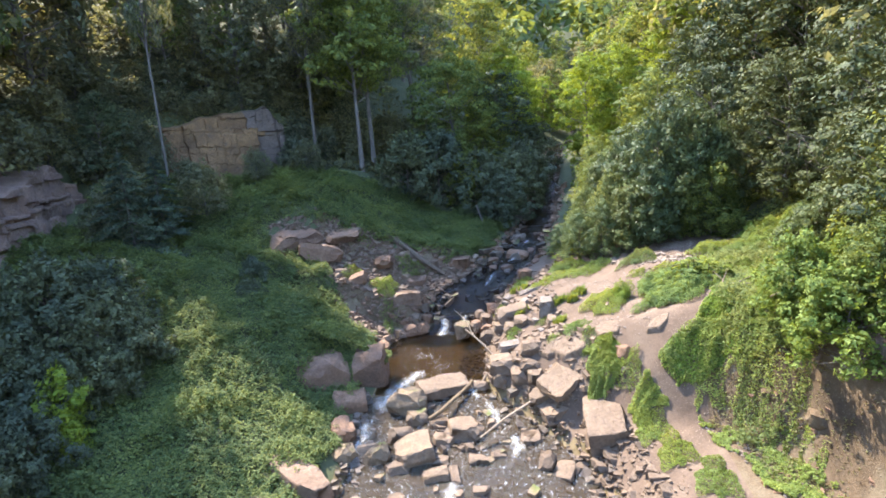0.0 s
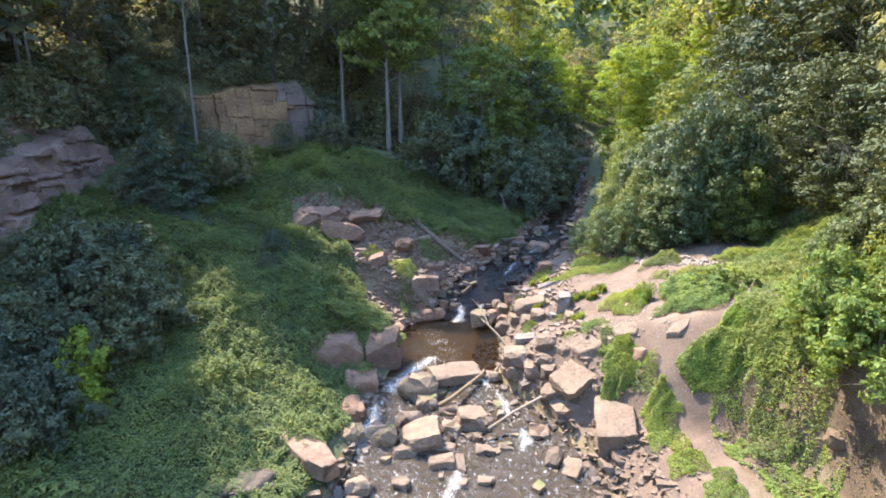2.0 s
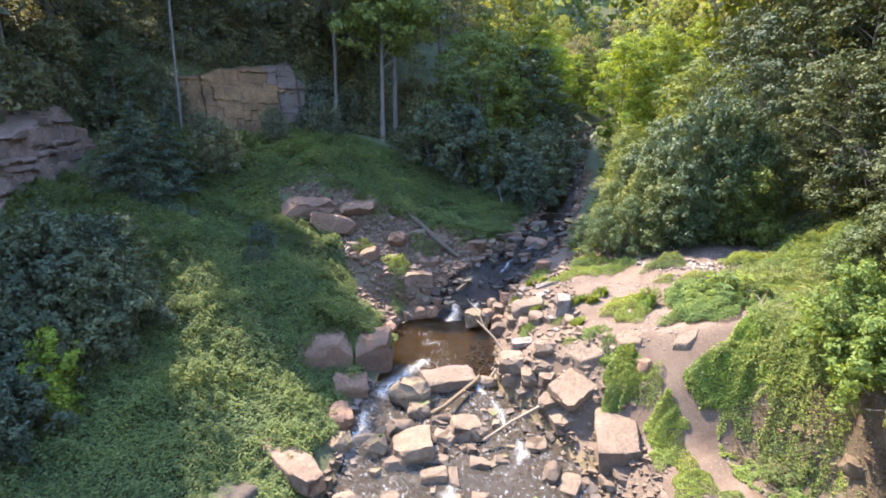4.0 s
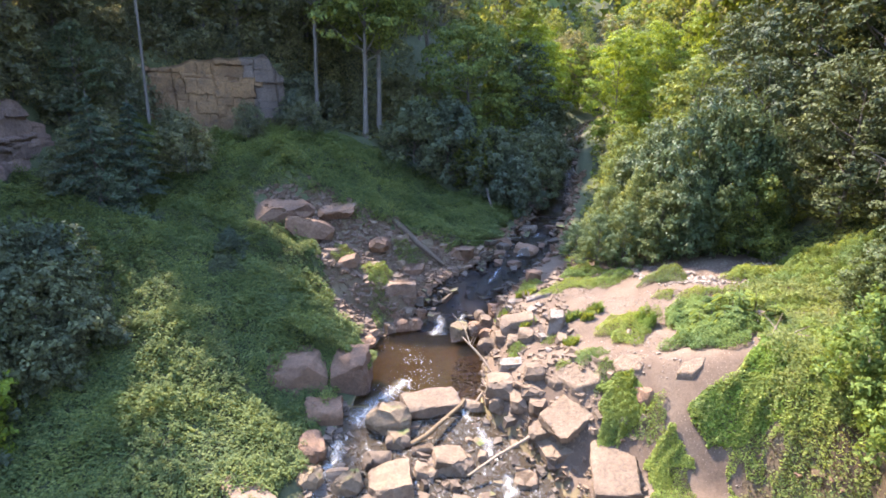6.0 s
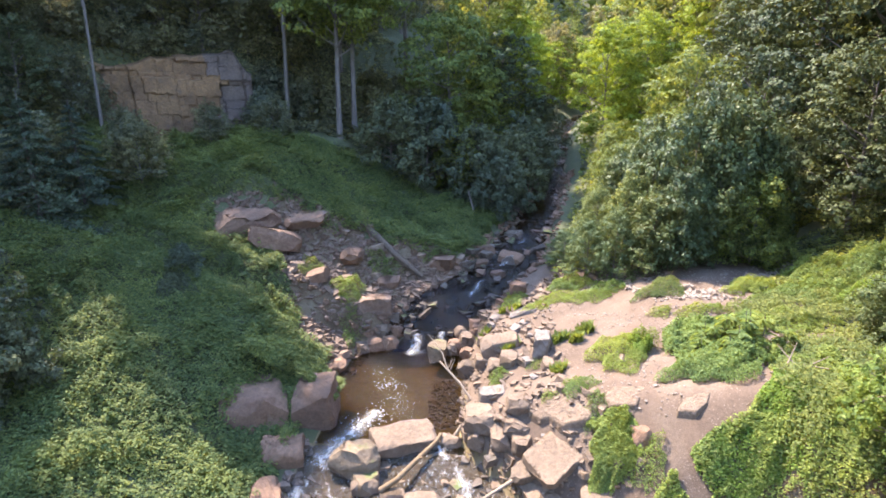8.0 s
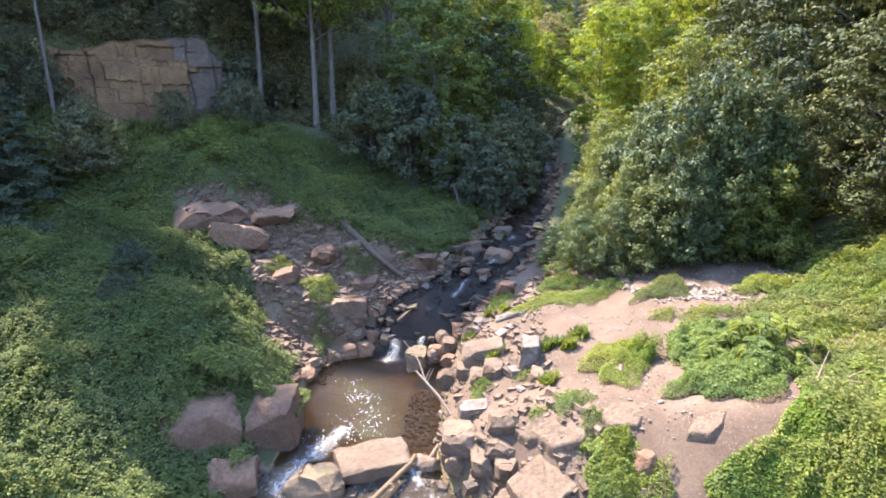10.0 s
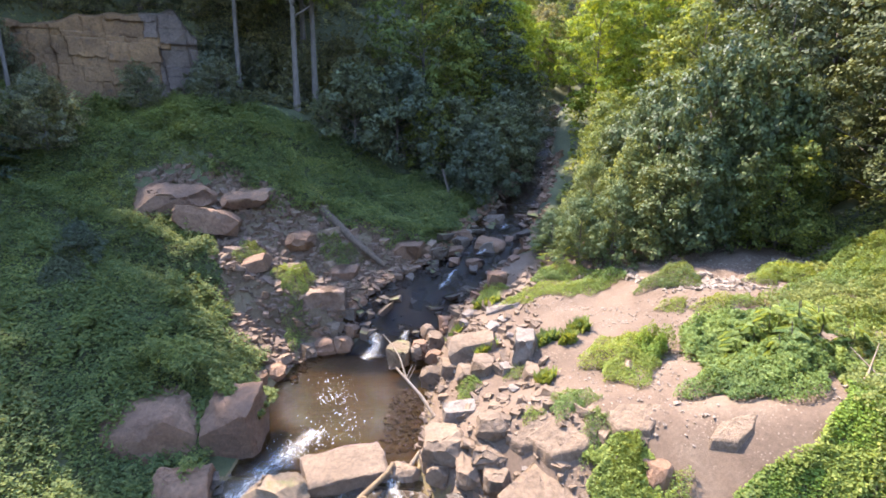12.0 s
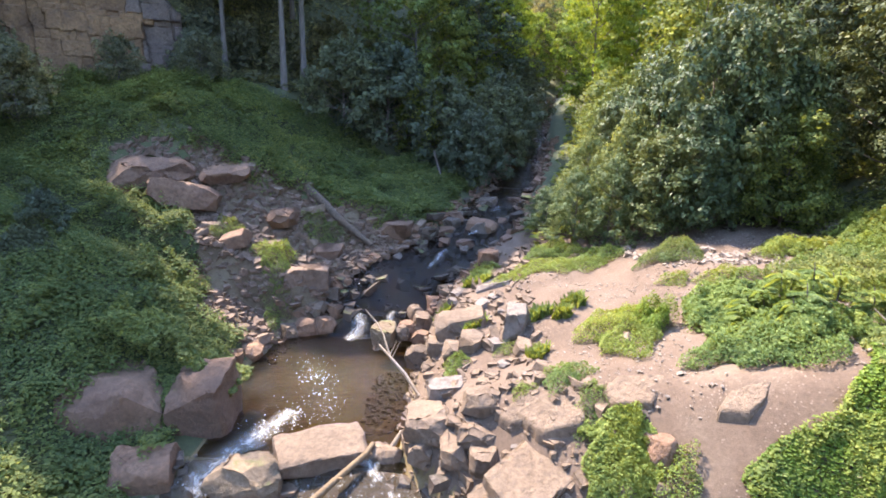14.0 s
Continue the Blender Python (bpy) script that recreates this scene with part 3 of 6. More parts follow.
def at_ground(x, y, turn=0.0, scale=1.0, sink=0.0, wide=None):
    w = wide or scale
    return Matrix.LocRotScale((x, y, float(land(x, y)) - sink), Euler((0, 0, radians(turn))), (w, w, scale))


# one of each kind
KINDS = {
    "maple": tree_thing("maple_tree", 11, 17, 0.2, 6.5, 3.6, 44, 1.25, 11500, 0.25, LEAF_MID, BARK_PALE, "tall maple with a bare pale trunk and a green crown"),
    "maple2": tree_thing("maple_tree", 12, 19, 0.22, 8.0, 3.8, 46, 1.3, 11500, 0.25, LEAF_DEEP, BARK_PALE, "tall slender dark-green forest tree with a bare trunk", "round", 0.02, True),
    "round": tree_thing("broadleaf_tree", 13, 11, 0.17, 1.6, 3.6, 46, 1.2, 11500, 0.24, LEAF_MID, BARK, "broad green leafy tree with a full crown"),
    "dark": tree_thing("broadleaf_tree", 14, 13, 0.2, 1.2, 4.2, 56, 1.25, 14000, 0.23, LEAF_SHADED, BARK, "dark green leafy tree in full summer crown"),
    "yellow": tree_thing("sunlit_maple_tree", 15, 13, 0.16, 2.2, 3.2, 46, 1.1, 14000, 0.22, LEAF_YELLOW, BARK, "young maple with bright yellow-green leaves"),
    "grey": tree_thing("willow_bush", 16, 6.5, 0.1, 0.5, 2.5, 60, 0.7, 12500, 0.165, LEAF_GREY, BARK, "tall grey-green leafy bush", "bush"),
    "alder": tree_thing("alder_bush", 26, 7.0, 0.1, 0.4, 2.6, 44, 0.9, 12500, 0.2, LEAF_BUSH, BARK, "tall dark-green alder bush with broad leaves", "bush"),
    "sapling": tree_thing("sapling", 27, 2.6, 0.035, 0.5, 0.85, 14, 0.36, 1500, 0.15, LEAF_YELLOW, BARK, "yellow-green maple sapling lit by the sun", "bush"),
    "green": tree_thing("leafy_bush", 17, 5.0, 0.08, 0.4, 2.1, 46, 0.66, 11500, 0.14, LEAF_MID, BARK, "dense mid-green leafy bush", "bush"),
    "sunny": tree_thing("leafy_bush", 29, 5.0, 0.08, 0.3, 2.1, 34, 0.62, 9000, 0.17, LEAF_SUNNY, BARK, "sunlit yellow-green leafy bush on the bank top", "bush"),
    "shade": tree_thing("shrub", 18, 3.2, 0.06, 0.3, 1.7, 32, 0.55, 7500, 0.13, LEAF_DEEP, BARK, "dark leafy shrub on the shaded slope", "bush"),
    "hazel": tree_thing("hazel_shrub", 28, 4.2, 0.07, 0.2, 2.2, 40, 0.62, 9000, 0.17, LEAF_HAZEL, BARK, "dark grey-green hazel shrub on the shaded slope", "bush"),
    "low_shade": tree_thing("undergrowth_bush", 25, 3.0, 0.05, 0.2, 1.8, 26, 0.6, 2000, 0.245, LEAF_DEEP, BARK, "dark leafy undergrowth bush in the forest", "bush"),
    "spruce": spruce_thing("spruce_tree", 19, 6.5, 2.7, 13000, "blue-green spruce standing below the cliff"),
    "bare": bare_thing("dead_tree", 20, 6.0, "dead grey tree with bare forked limbs"),
    "far_maple": tree_thing("forest_maple", 21, 18, 0.2, 5.5, 3.8, 34, 1.4, 2700, 0.47, LEAF_MID, BARK_PALE, "tall green forest maple in summer leaf"),
    "far_dark": tree_thing("forest_tree", 22, 17, 0.22, 3.0, 4.2, 38, 1.5, 2900, 0.49, LEAF_DEEP, BARK, "tall dark green forest tree in summer leaf"),
    "far_round": tree_thing("forest_tree", 23, 13, 0.2, 1.5, 4.0, 36, 1.4, 4400, 0.44, LEAF_MID, BARK, "broad green forest tree in summer leaf"),
    "far_yellow": tree_thing("forest_maple", 24, 14, 0.18, 2.0, 3.6, 34, 1.3, 4200, 0.42, LEAF_YELLOW, BARK, "yellow-green sunlit forest maple"),
}
USED = set()


def plant(kind, x, y, turn=0.0, scale=1.0, group="", wide=None, sink=0.05, label=""):
    """Stands one tree of a kind on the ground."""
    m = at_ground(x, y, turn, scale, sink, wide)
    if kind in USED:
        ob = copy_thing(KINDS[kind], Matrix.Identity(4))
    else:
        ob = KINDS[kind]
        USED.add(kind)
    ob.matrix_basis = m
    return tagged(ob, label, "", group)


# ---- the woods ----
# east bank: the big grey-green bushes and the trees behind them
EAST = "trees and bushes on the east bank"
for i, (x, y, tall) in enumerate([(4.83, 27.10, 0.24), (5.63, 25.81, 0.36), (6.25, 27.80, 0.44), (6.63, 25.29, 0.44), (7.20, 26.32, 0.54), (7.93, 24.80, 0.5), (7.56, 29.23, 0.6),
                                  (8.43, 27.06, 0.72), (9.02, 24.62, 0.58), (9.51, 25.77, 0.95), (10.37, 25.08, 0.68), (10.97, 25.92, 1.0), (12.39, 26.17, 0.8), (8.90, 29.21, 0.75)]):
    plant("alder" if i > 4 else "grey", x, y, 67 * i, tall * (0.93 if i > 4 else 1.0), EAST, 0.24 + 0.4 * tall)
plant("green", 11.74, 24.58, 30, 0.7, EAST)
plant("dark", 13.19, 28.97, 60, 0.62, EAST)
plant("dark", 17.18, 27.57, 150, 0.8, EAST)
plant("dark", 18.58, 22.58, 0, 0.8, EAST)
plant("dark", 16.99, 32.47, 250, 0.85, EAST)
plant("yellow", 8.6, 40.5, 0, 0.68, EAST)
plant("yellow", 11.2, 42.0, 120, 0.66, EAST)
plant("green", 8.20, 32.08, 0, 0.7, EAST)
plant("green", 8.32, 33.95, 80, 0.8, EAST)
plant("round", 11.29, 32.49, 40, 0.66, EAST)
plant("dark", 15.23, 35.81, 140, 0.72, EAST)
plant("yellow", 16.5, 44.0, 200, 0.8, EAST)
plant("round", 12.0, 47.0, 310, 0.75, EAST)
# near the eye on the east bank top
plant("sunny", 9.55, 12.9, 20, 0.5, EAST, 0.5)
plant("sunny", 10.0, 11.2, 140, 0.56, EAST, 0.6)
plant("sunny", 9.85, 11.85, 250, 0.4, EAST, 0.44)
plant("green", 10.9, 11.2, 140, 0.5, EAST)
plant("alder", 12.0, 17.0, 200, 0.33, EAST, 0.36)
plant("alder", 12.8, 17.2, 100, 0.4, EAST)
# Stands where deep shade falls; its dark leaves give that tone.
plant("dark", 14.4, 18.7, 100, 0.36, EAST)
plant("green", 12.6, 12.4, 250, 0.95, EAST)
plant("dark", 14.0, 15.2, 70, 0.6, EAST)
plant("round", 15.5, 12.0, 190, 0.85, EAST)
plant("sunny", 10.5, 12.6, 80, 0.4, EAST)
plant("dark", 12.2, 11.9, 130, 0.48, EAST)
plant("dark", 14.96, 24.33, 200, 0.52, EAST)
plant("dark", 16.58, 23.17, 300, 0.58, EAST)
plant("bare", 14.18, 18.97, 0, 1.3, EAST)
plant("dark", 16.88, 17.86, 20, 0.9, EAST)
# west: shrubs on the slope, spruce below the cliff
WEST = "shrubs and trees on the west slope"
for i, (x, y, tall) in enumerate([(-13.3, 14.9, 0.92), (-15.1, 15.2, 1.05), (-14.2, 16.5, 0.92), (-12.7, 16.0, 0.62), (-12.6, 14.3, 0.55), (-16.7, 15.7, 0.85), (-13.5, 12.7, 0.72),
                                  (-14.6, 12.2, 0.9), (-12.7, 10.7, 0.62), (-13.0, 9.5, 0.7), (-14.6, 10.6, 0.9)]):
    plant("hazel", x, y, 77 * i, 0.86 * tall, WEST, 0.84 * tall)
plant("sapling", -12.7, 12.1, 0, 1.0, WEST)
plant("sapling", -12.1, 11.5, 100, 0.7, WEST)
plant("hazel", -10.6, 22.2, 40, 0.32, WEST)
plant("dark", -22.6, 29.6, 40, 0.42, WEST)
plant("shade", -21.4, 31.9, 140, 1.05, WEST)
plant("shade", -22.6, 32.6, 20, 1.1, WEST)
plant("spruce", -16.9, 23.0, 0, 0.85, WEST)
plant("spruce", -16.6, 25.2, 80, 0.75, WEST)
plant("shade", -15.4, 27.6, 70, 0.9, WEST)
plant("shade", -19.2, 16.9, 20, 0.6, WEST)
plant("shade", -18.3, 23.3, 130, 0.9, WEST)
plant("shade", -18.3, 25.2, 250, 1.15, WEST)
plant("shade", -17.6, 30.2, 250, 0.55, WEST)
plant("shade", -13.8, 31.6, 170, 0.6, WEST)
plant("shade", -11.2, 34.0, 270, 0.7, WEST)
plant("maple2", -19.2, 30.6, 15, 1.1, WEST, 0.42)
plant("maple2", -11.7, 37.7, 60, 1.0, WEST, 0.68)
plant("maple", -8.0, 36.3, 0, 0.9, WEST)
plant("maple", -7.5, 38.1, 130, 0.95, WEST)
plant("maple2", -5.0, 44.3, 200, 0.9, WEST)
plant("maple", -9.6, 43.0, 260, 1.05, WEST)
plant("maple2", -14.0, 42.5, 310, 1.0, WEST)
for i, (x, y, k, s) in enumerate([(-4.6, 35.0, "hazel", 1.0), (-2.6, 36.4, "hazel", 1.2), (-0.8, 37.0, "green", 0.8), (0.6, 36.6, "hazel", 1.0), (1.9, 34.6, "hazel", 0.8), (2.6, 37.4, "hazel", 0.95), (3.5, 40.2, "hazel", 1.0), (4.2, 43.5, "green", 0.6), (4.6, 47.0, "hazel", 1.1),
                                  (0.6, 42.0, "round", 0.62), (2.4, 46.5, "yellow", 0.85), (-1.6, 41.0, "round", 0.9), (1.9, 44.0, "dark", 0.7), (3.4, 50.0, "yellow", 0.75), (7.6, 66.0, "far_yellow", 0.55), (9.4, 72.0, "far_round", 0.6), (5.0, 62.0, "far_yellow", 0.6), (12.4, 76.0, "far_yellow", 0.6), (0.5, 47.0, "maple", 0.9)]):
    plant(k, x, y, 57 * i, s, WEST)
# forest above the cliff and up both sides of the valley
rng = np.random.default_rng(5)
WOODS = "forest trees of the valley sides"
# Kept low so that their shadows stay off the rubble and the pool.
for i, (x, y, s) in enumerate([(-21.3, 36.2, 0.5), (-18.9, 37.0, 0.42), (-17.3, 37.8, 0.4), (-15.2, 39.4, 0.42), (-24.2, 38.6, 0.6), (-20.8, 39.5, 0.5)]):
    plant(("far_maple", "far_dark")[i % 2], x, y, 71 * i, s, WOODS)
for i, (x, y) in enumerate([(-23.2, 35.2), (-21.3, 36.1), (-19.5, 37.1), (-17.8, 38.1), (-16.2, 39.0), (-14.4, 39.4), (-13.0, 37.0), (-23.0, 19.4), (-23.6, 22.2), (-24.4, 25.0), (-22.4, 17.0), (-22.0, 15.4), (-24.2, 31.2), (-23.4, 29.8), (-22.8, 29.0), (-22.8, 31.4), (-21.4, 30.6), (-21.6, 14.2), (-23.8, 26.8), (-24.4, 28.0), (-13.0, 37.4)]):
    plant("low_shade", x, y, 47 * i, 0.6 + 0.1 * (i % 4), WOODS)
for i in range(15):
    # bushes hanging over the cliff's brim
    f = (i + 0.5 * rng.random()) / 14
    plant("low_shade", -24.4 + 10.3 * f, 33.0 + 5.9 * f, 83 * i, 0.42 + 0.1 * (i % 3), WOODS)
for i in range(26):
    plant("low_shade", -13.6 + 0.62 * i + rng.uniform(-0.5, 0.5), 39.2 + 2.4 * ((i * 7) % 4) / 2 + 0.12 * i + rng.uniform(-0.6, 0.6), rng.uniform(0, 360), rng.uniform(0.75, 1.15), WOODS)
for i in range(8):
    # shrubs over the brim of the south face
    plant("low_shade", -22.6 - 0.26 * i, 16.0 + 1.4 * i, 61 * i, 0.36 + 0.08 * (i % 3), WOODS)
for i, (x, y, s, w) in enumerate([(-25.4, 33.6, 1.3, 0.5), (-27.3, 35.3, 1.4, 0.52), (-29.5, 37.1, 1.45, 0.55), (-31.7, 39.0, 1.5, 0.55), (-26.6, 34.2, 1.1, 0.45),
                                  (-25.0, 25.2, 1.05, 0.5), (-27.5, 27.1, 1.2, 0.52), (-30.6, 28.4, 1.3, 0.54), (-33.1, 30.3, 1.35, 0.55)]):
    plant(("far_dark", "far_maple")[i % 2], x, y, 71 * i, s, WOODS, w)      # tall narrow rows added behind the cliffs only to shade the slope below
made = 0
for y in np.arange(2, 96, 5.2):
    cx = float(np.interp(y, CLIFF_Y, WOOD_X))
    for j in range(4):
        x = cx - 3.0 - 5.0 * j + rng.uniform(-1.6, 1.6)
        yy = y + rng.uniform(-2, 2)
        x = min(x, float(np.interp(yy, CLIFF_Y, CLIFF_X)) - 1.0)
        across = 0.643 * x + 0.766 * yy                    # across the sun's rays
        if 9.8 < across < 13.2 and 33 < yy < 41:
            continue
        front = yy < 42
        if across < 4.9 and front:
            tall = rng.uniform(1.05, 1.25)
            back = max(0.0, across - (4.9 - 4.0 * tall))   # the hollow stays open to the sun
            x, yy = x - 0.643 * back, yy - 0.766 * back
        elif across < 7.6 and front:
            # hollow between the cliffs: height set so only the lower slope gets sun
            tall = min(1.1, max(0.4, (3.0 + 1.376 * (0.643 * yy - 0.766 * x - 21.4) - float(land(x, yy))) / 17.5))
        elif across < 10.4 and front:
            tall = rng.uniform(0.45, 0.55)
        elif across < 13.9 and yy < 52:
            # these keep the slope above the boulders in shade
            tall = min(1.2, max(0.4, (1.0 + 1.376 * (0.643 * yy - 0.766 * x - 16.8) - float(land(x, yy))) / 17.5))
        elif across < 19.3 and yy < 52:
            # as tall as lets the sun in on the rubble below, but not on the outcrop
            tall = min(1.1, max(0.35, (2.3 + 1.376 * (0.643 * yy - 0.766 * x - 21.5) - float(land(x, yy))) / 17.5))
        else:
            tall = rng.uniform(0.85, 1.15)
        plant(("far_dark", "far_maple", "far_round", "far_maple")[(made + j) % 4], x, yy, rng.uniform(0, 360), tall, WOODS)
        made += 1
        if j == 0 and y < 60:
            plant("low_shade", min(x + 1.6, float(np.interp(yy + 2, CLIFF_Y, CLIFF_X)) - 0.9), yy + rng.uniform(1, 3), rng.uniform(0, 360), rng.uniform(0.7, 1.1), WOODS)
for y in np.arange(20, 96, 6.0):
    for j in range(3):
        x = float(np.interp(y, (20, 40, 96), (19, 19, 20))) + 6.0 * j + rng.uniform(-1.8, 1.8)
        plant(("far_round", "far_dark", "far_maple", "far_yellow" if y > 50 else "far_dark")[(made + j) % 4], x, y + rng.uniform(-2, 2), rng.uniform(0, 360), rng.uniform(0.85, 1.15), WOODS)
        made += 1
for i in range(34):
    y = 50 + 1.45 * i
    xc = float(river(y)[0])
    side = 1 if i % 2 else -1
    off = rng.uniform(3.8, 5.5) if i % 4 < 2 else rng.uniform(7, 12)
    plant(("far_round", "far_yellow", "far_dark", "far_maple")[i % 4] if side > 0 else ("far_dark", "far_round", "far_maple", "far_dark")[i % 4], xc + side * off, y, rng.uniform(0, 360), rng.uniform(0.42, 0.62), WOODS)

# the valley goes on behind the eye
for i in range(26):
    side = 1 if i % 2 else -1
    plant(("far_round", "far_dark", "far_maple")[i % 3], side * rng.uniform(13, 27), -42 + 1.75 * i, rng.uniform(0, 360), rng.uniform(0.7, 1.0), WOODS)


def far_woods():
    """The wooded hills that close the valley, in one mesh of leaf clumps."""
    rng = np.random.default_rng(9)
    quads = []
    n = 0
    while n < 1700:
        y = rng.uniform(-60, 330)
        x = rng.uniform(-150, 170)
        near = np.hypot(x - 0, y - 30)
        xc = float(river(y)[0])
        if near < 66 or abs(x - xc) < (0 if y > 112 else 4 if y > 96 else 28):
            continue
        if -26 < y < 96 and -32 < x < 36:
            continue
        n += 1
        h, r = rng.uniform(10, 17), rng.uniform(3.2, 5.0)
        z = float(land(x, y))
        m = 110 if near < 160 else 70
        way = rng.normal(size=(m, 3))
        way[:, 2] += 0.4
        way /= np.linalg.norm(way, axis=1, keepdims=True)
        at = np.array([x, y, z + h * 0.58]) + way * np.array([r, r, h * 0.45]) * rng.uniform(0.7, 1.05, (m, 1))
        quads.append(leaf_tris(rng, at, way + rng.normal(size=(m, 3)) * 0.4 + [0, 0, 0.4], rng.uniform(0.9, 2.2, m), 0.9))
    ob = part("far_woods", mesh_quads("far_woods", np.concatenate(quads), [LEAF_MID], sides=3))
    return tagged(ob, "distant summer woods on the valley hills", "woods", "", "stuff")


far_woods()


# ---- low plants ----
def cover(name, seed, count, box, inside, height, size, mat, label, face=(0, 0, 1.0), slim=0.75, lift=0.0, broad=False, bushy=1.0):
    """Leaves of low plants over a stretch of ground, in uneven mounds."""
    rng = np.random.default_rng(seed)
    x, y = rng.uniform(box[0], box[2], count), rng.uniform(box[1], box[3], count)
    keep = inside(x, y)
    x, y = x[keep], y[keep]
    mound = height * (0.5 + bushy * (0.4 * wobble(x, y, 0.38, seed) + 0.35 * wobble(x, y, 1.1, seed + 3)) + 0.3 * wobble(x, y, 2.9, seed + 5))
    z = land(x, y) + lift + np.maximum(mound, 0.04) * rng.random(len(x)) ** (0.25 if broad else 0.4)
    way = rng.normal(size=(len(x), 3)) * (0.3 if broad else 0.38) + np.array(face)
    at, big = np.stack([x, y, z], 1), size * rng.uniform(0.6, 1.4, len(x))
    me = mesh_quads(name, leaf_quads(rng, at, way, big, 0.2, slim), [mat]) if broad else mesh_quads(name, leaf_tris(rng, at, way, big, slim), [mat], sides=3)
    return tagged(part(name, me), label, "plants", "", "stuff")


def west_slope(x, y):
    xc, hw, _ = river(y)
    d = xc - hw - x
    rag = 0.5 * wobble(x, y, 1.3, 2) + 0.25 * wobble(x, y, 0.5, 6)
    rubble = (y + rag > 22.6) & (y + rag < 28.0) & (x + rag > -6.6 - 0.45 * (y - 23))
    past = np.interp(y, CLIFF_Y, CLIFF_X) - x
    scree = np.hypot((x + 8.9 + 0.3 * rag) / 2.7, (y - 27.05 + 0.3 * rag) / 0.95) < 1
    ledge = (np.abs(x + 4.1) < 0.5) & (y + 0.4 * rag > 16.6) & (y + 0.4 * rag < 18.2)
    return (d + rag > 0.5) & ~rubble & (past < -0.3) & ~scree & ~ledge


def tufts(name, seed, count, box, inside, lo, hi, leaf, mat, label, leaves=9):
    """Leafy herbs, plant by plant: a whorl of drooping leaves round each stem's head, the smaller ones on top."""
    rng = np.random.default_rng(seed)
    x, y = rng.uniform(box[0], box[2], count), rng.uniform(box[1], box[3], count)
    keep = inside(x, y)
    x, y = x[keep], y[keep]
    n = len(x)
    tall = np.clip(0.5 + 0.5 * wobble(x, y, 1.1, seed) + 0.35 * wobble(x, y, 2.9, seed + 5) + rng.normal(size=n) * 0.18, 0.05, 1.2)
    head = land(x, y) + lo + (hi - lo) * tall
    size = leaf * rng.uniform(0.7, 1.35, n)
    t = (np.arange(leaves) * 2.4)[None] + rng.uniform(0, 6.28, (n, 1)) + rng.normal(size=(n, leaves)) * 0.25
    down = np.linspace(0, 1, leaves)[None] * np.ones((n, 1))
    out = size[:, None] * (0.25 + 0.85 * down)
    at = np.stack([x[:, None] + out * np.cos(t), y[:, None] + out * np.sin(t), head[:, None] - size[:, None] * (0.15 + 1.5 * down) + rng.normal(size=t.shape) * 0.02], -1)
    way = np.stack([0.55 * down * np.cos(t), 0.55 * down * np.sin(t), np.ones_like(t)], -1) + rng.normal(size=at.shape) * 0.16
    big = (size[:, None] * (0.65 + 0.55 * down)).ravel()
    me = mesh_quads(name, leaf_quads(rng, at.reshape(-1, 3), way.reshape(-1, 3), big, 0.22, 0.62), [mat])
    return tagged(part(name, me), label, "plants", "", "stuff")


tufts("slope_herbs", 31, 62000, (-22.5, 8, 3, 35), west_slope, 0.08, 0.55, 0.1, HERB, "lush green nettles and herbs covering the west slope")
tufts("tall_nettles", 45, 34000, (-22.5, 8, 3, 35), lambda x, y: west_slope(x, y) & (wobble(x, y, 1.7, 21) + 0.5 * wobble(x, y, 0.6, 8) > 0.3), 0.25, 0.85, 0.13, NETTLE, "taller dark green nettles in patches on the slope")
cover("slope_undergrowth", 30, 150000, (-22.5, 8, 3, 35), west_slope, 0.25, 0.09, HERB, "low green leaves under the nettles", (0, 0, 1.0), 0.75, 0.0, False, 1.1)
cover("downstream_herbs", 27, 70000, (-26, -45, 26, 9), lambda x, y: (np.abs(x - river(y)[0]) > river(y)[1] + 0.4 + 0.5 * wobble(x, y, 1.7)) & ((y < 3.5 + wobble(x, y, 2.0)) | (x < -4)), 0.7, 0.24, HERB, "green herbs along the lower gorge")
cover("cliff_ivy", 29, 420000, (-28, 10, -9, 48), lambda x, y: (np.abs(np.interp(y, CLIFF_Y, CLIFF_X) - x - 0.4) < 0.65) & ((y > 28.6) | (wobble(x, y, 1.1, 6) > 0.75)), 0.5, 0.17, LEAF_DEEP, "dark ivy and shrubs hanging on the steep bank", (0.7, -0.4, 0.5))
cover("bank_shade_herbs", 28, 26000, (11.5, 21.8, 20, 28), lambda x, y: wobble(x, y, 1.4, 3) > -0.45, 0.5, 0.1, HERB, "dark green herbs in the shade of the trees")
cover("cliff_top_plants", 32, 40000, (-32, 5, -10, 50), lambda x, y: np.interp(y, CLIFF_Y, CLIFF_X) - x > 0.7, 0.8, 0.26, LEAF_DEEP, "undergrowth of the forest above the cliff")
cover("forest_undergrowth", 33, 40000, (-18, 36, 6, 60), lambda x, y: river(y)[0] - river(y)[1] - x > 0.8, 0.7, 0.28, LEAF_DEEP, "dark undergrowth below the forest trees")
cover("east_undergrowth", 34, 30000, (4, 24, 34, 70), lambda x, y: (x - river(y)[0] - river(y)[1] > 1.0) & (y > 25.8 + 0.6 * wobble(x, y, 1.2)), 0.7, 0.25, LEAF_MID, "undergrowth below the trees of the east bank")


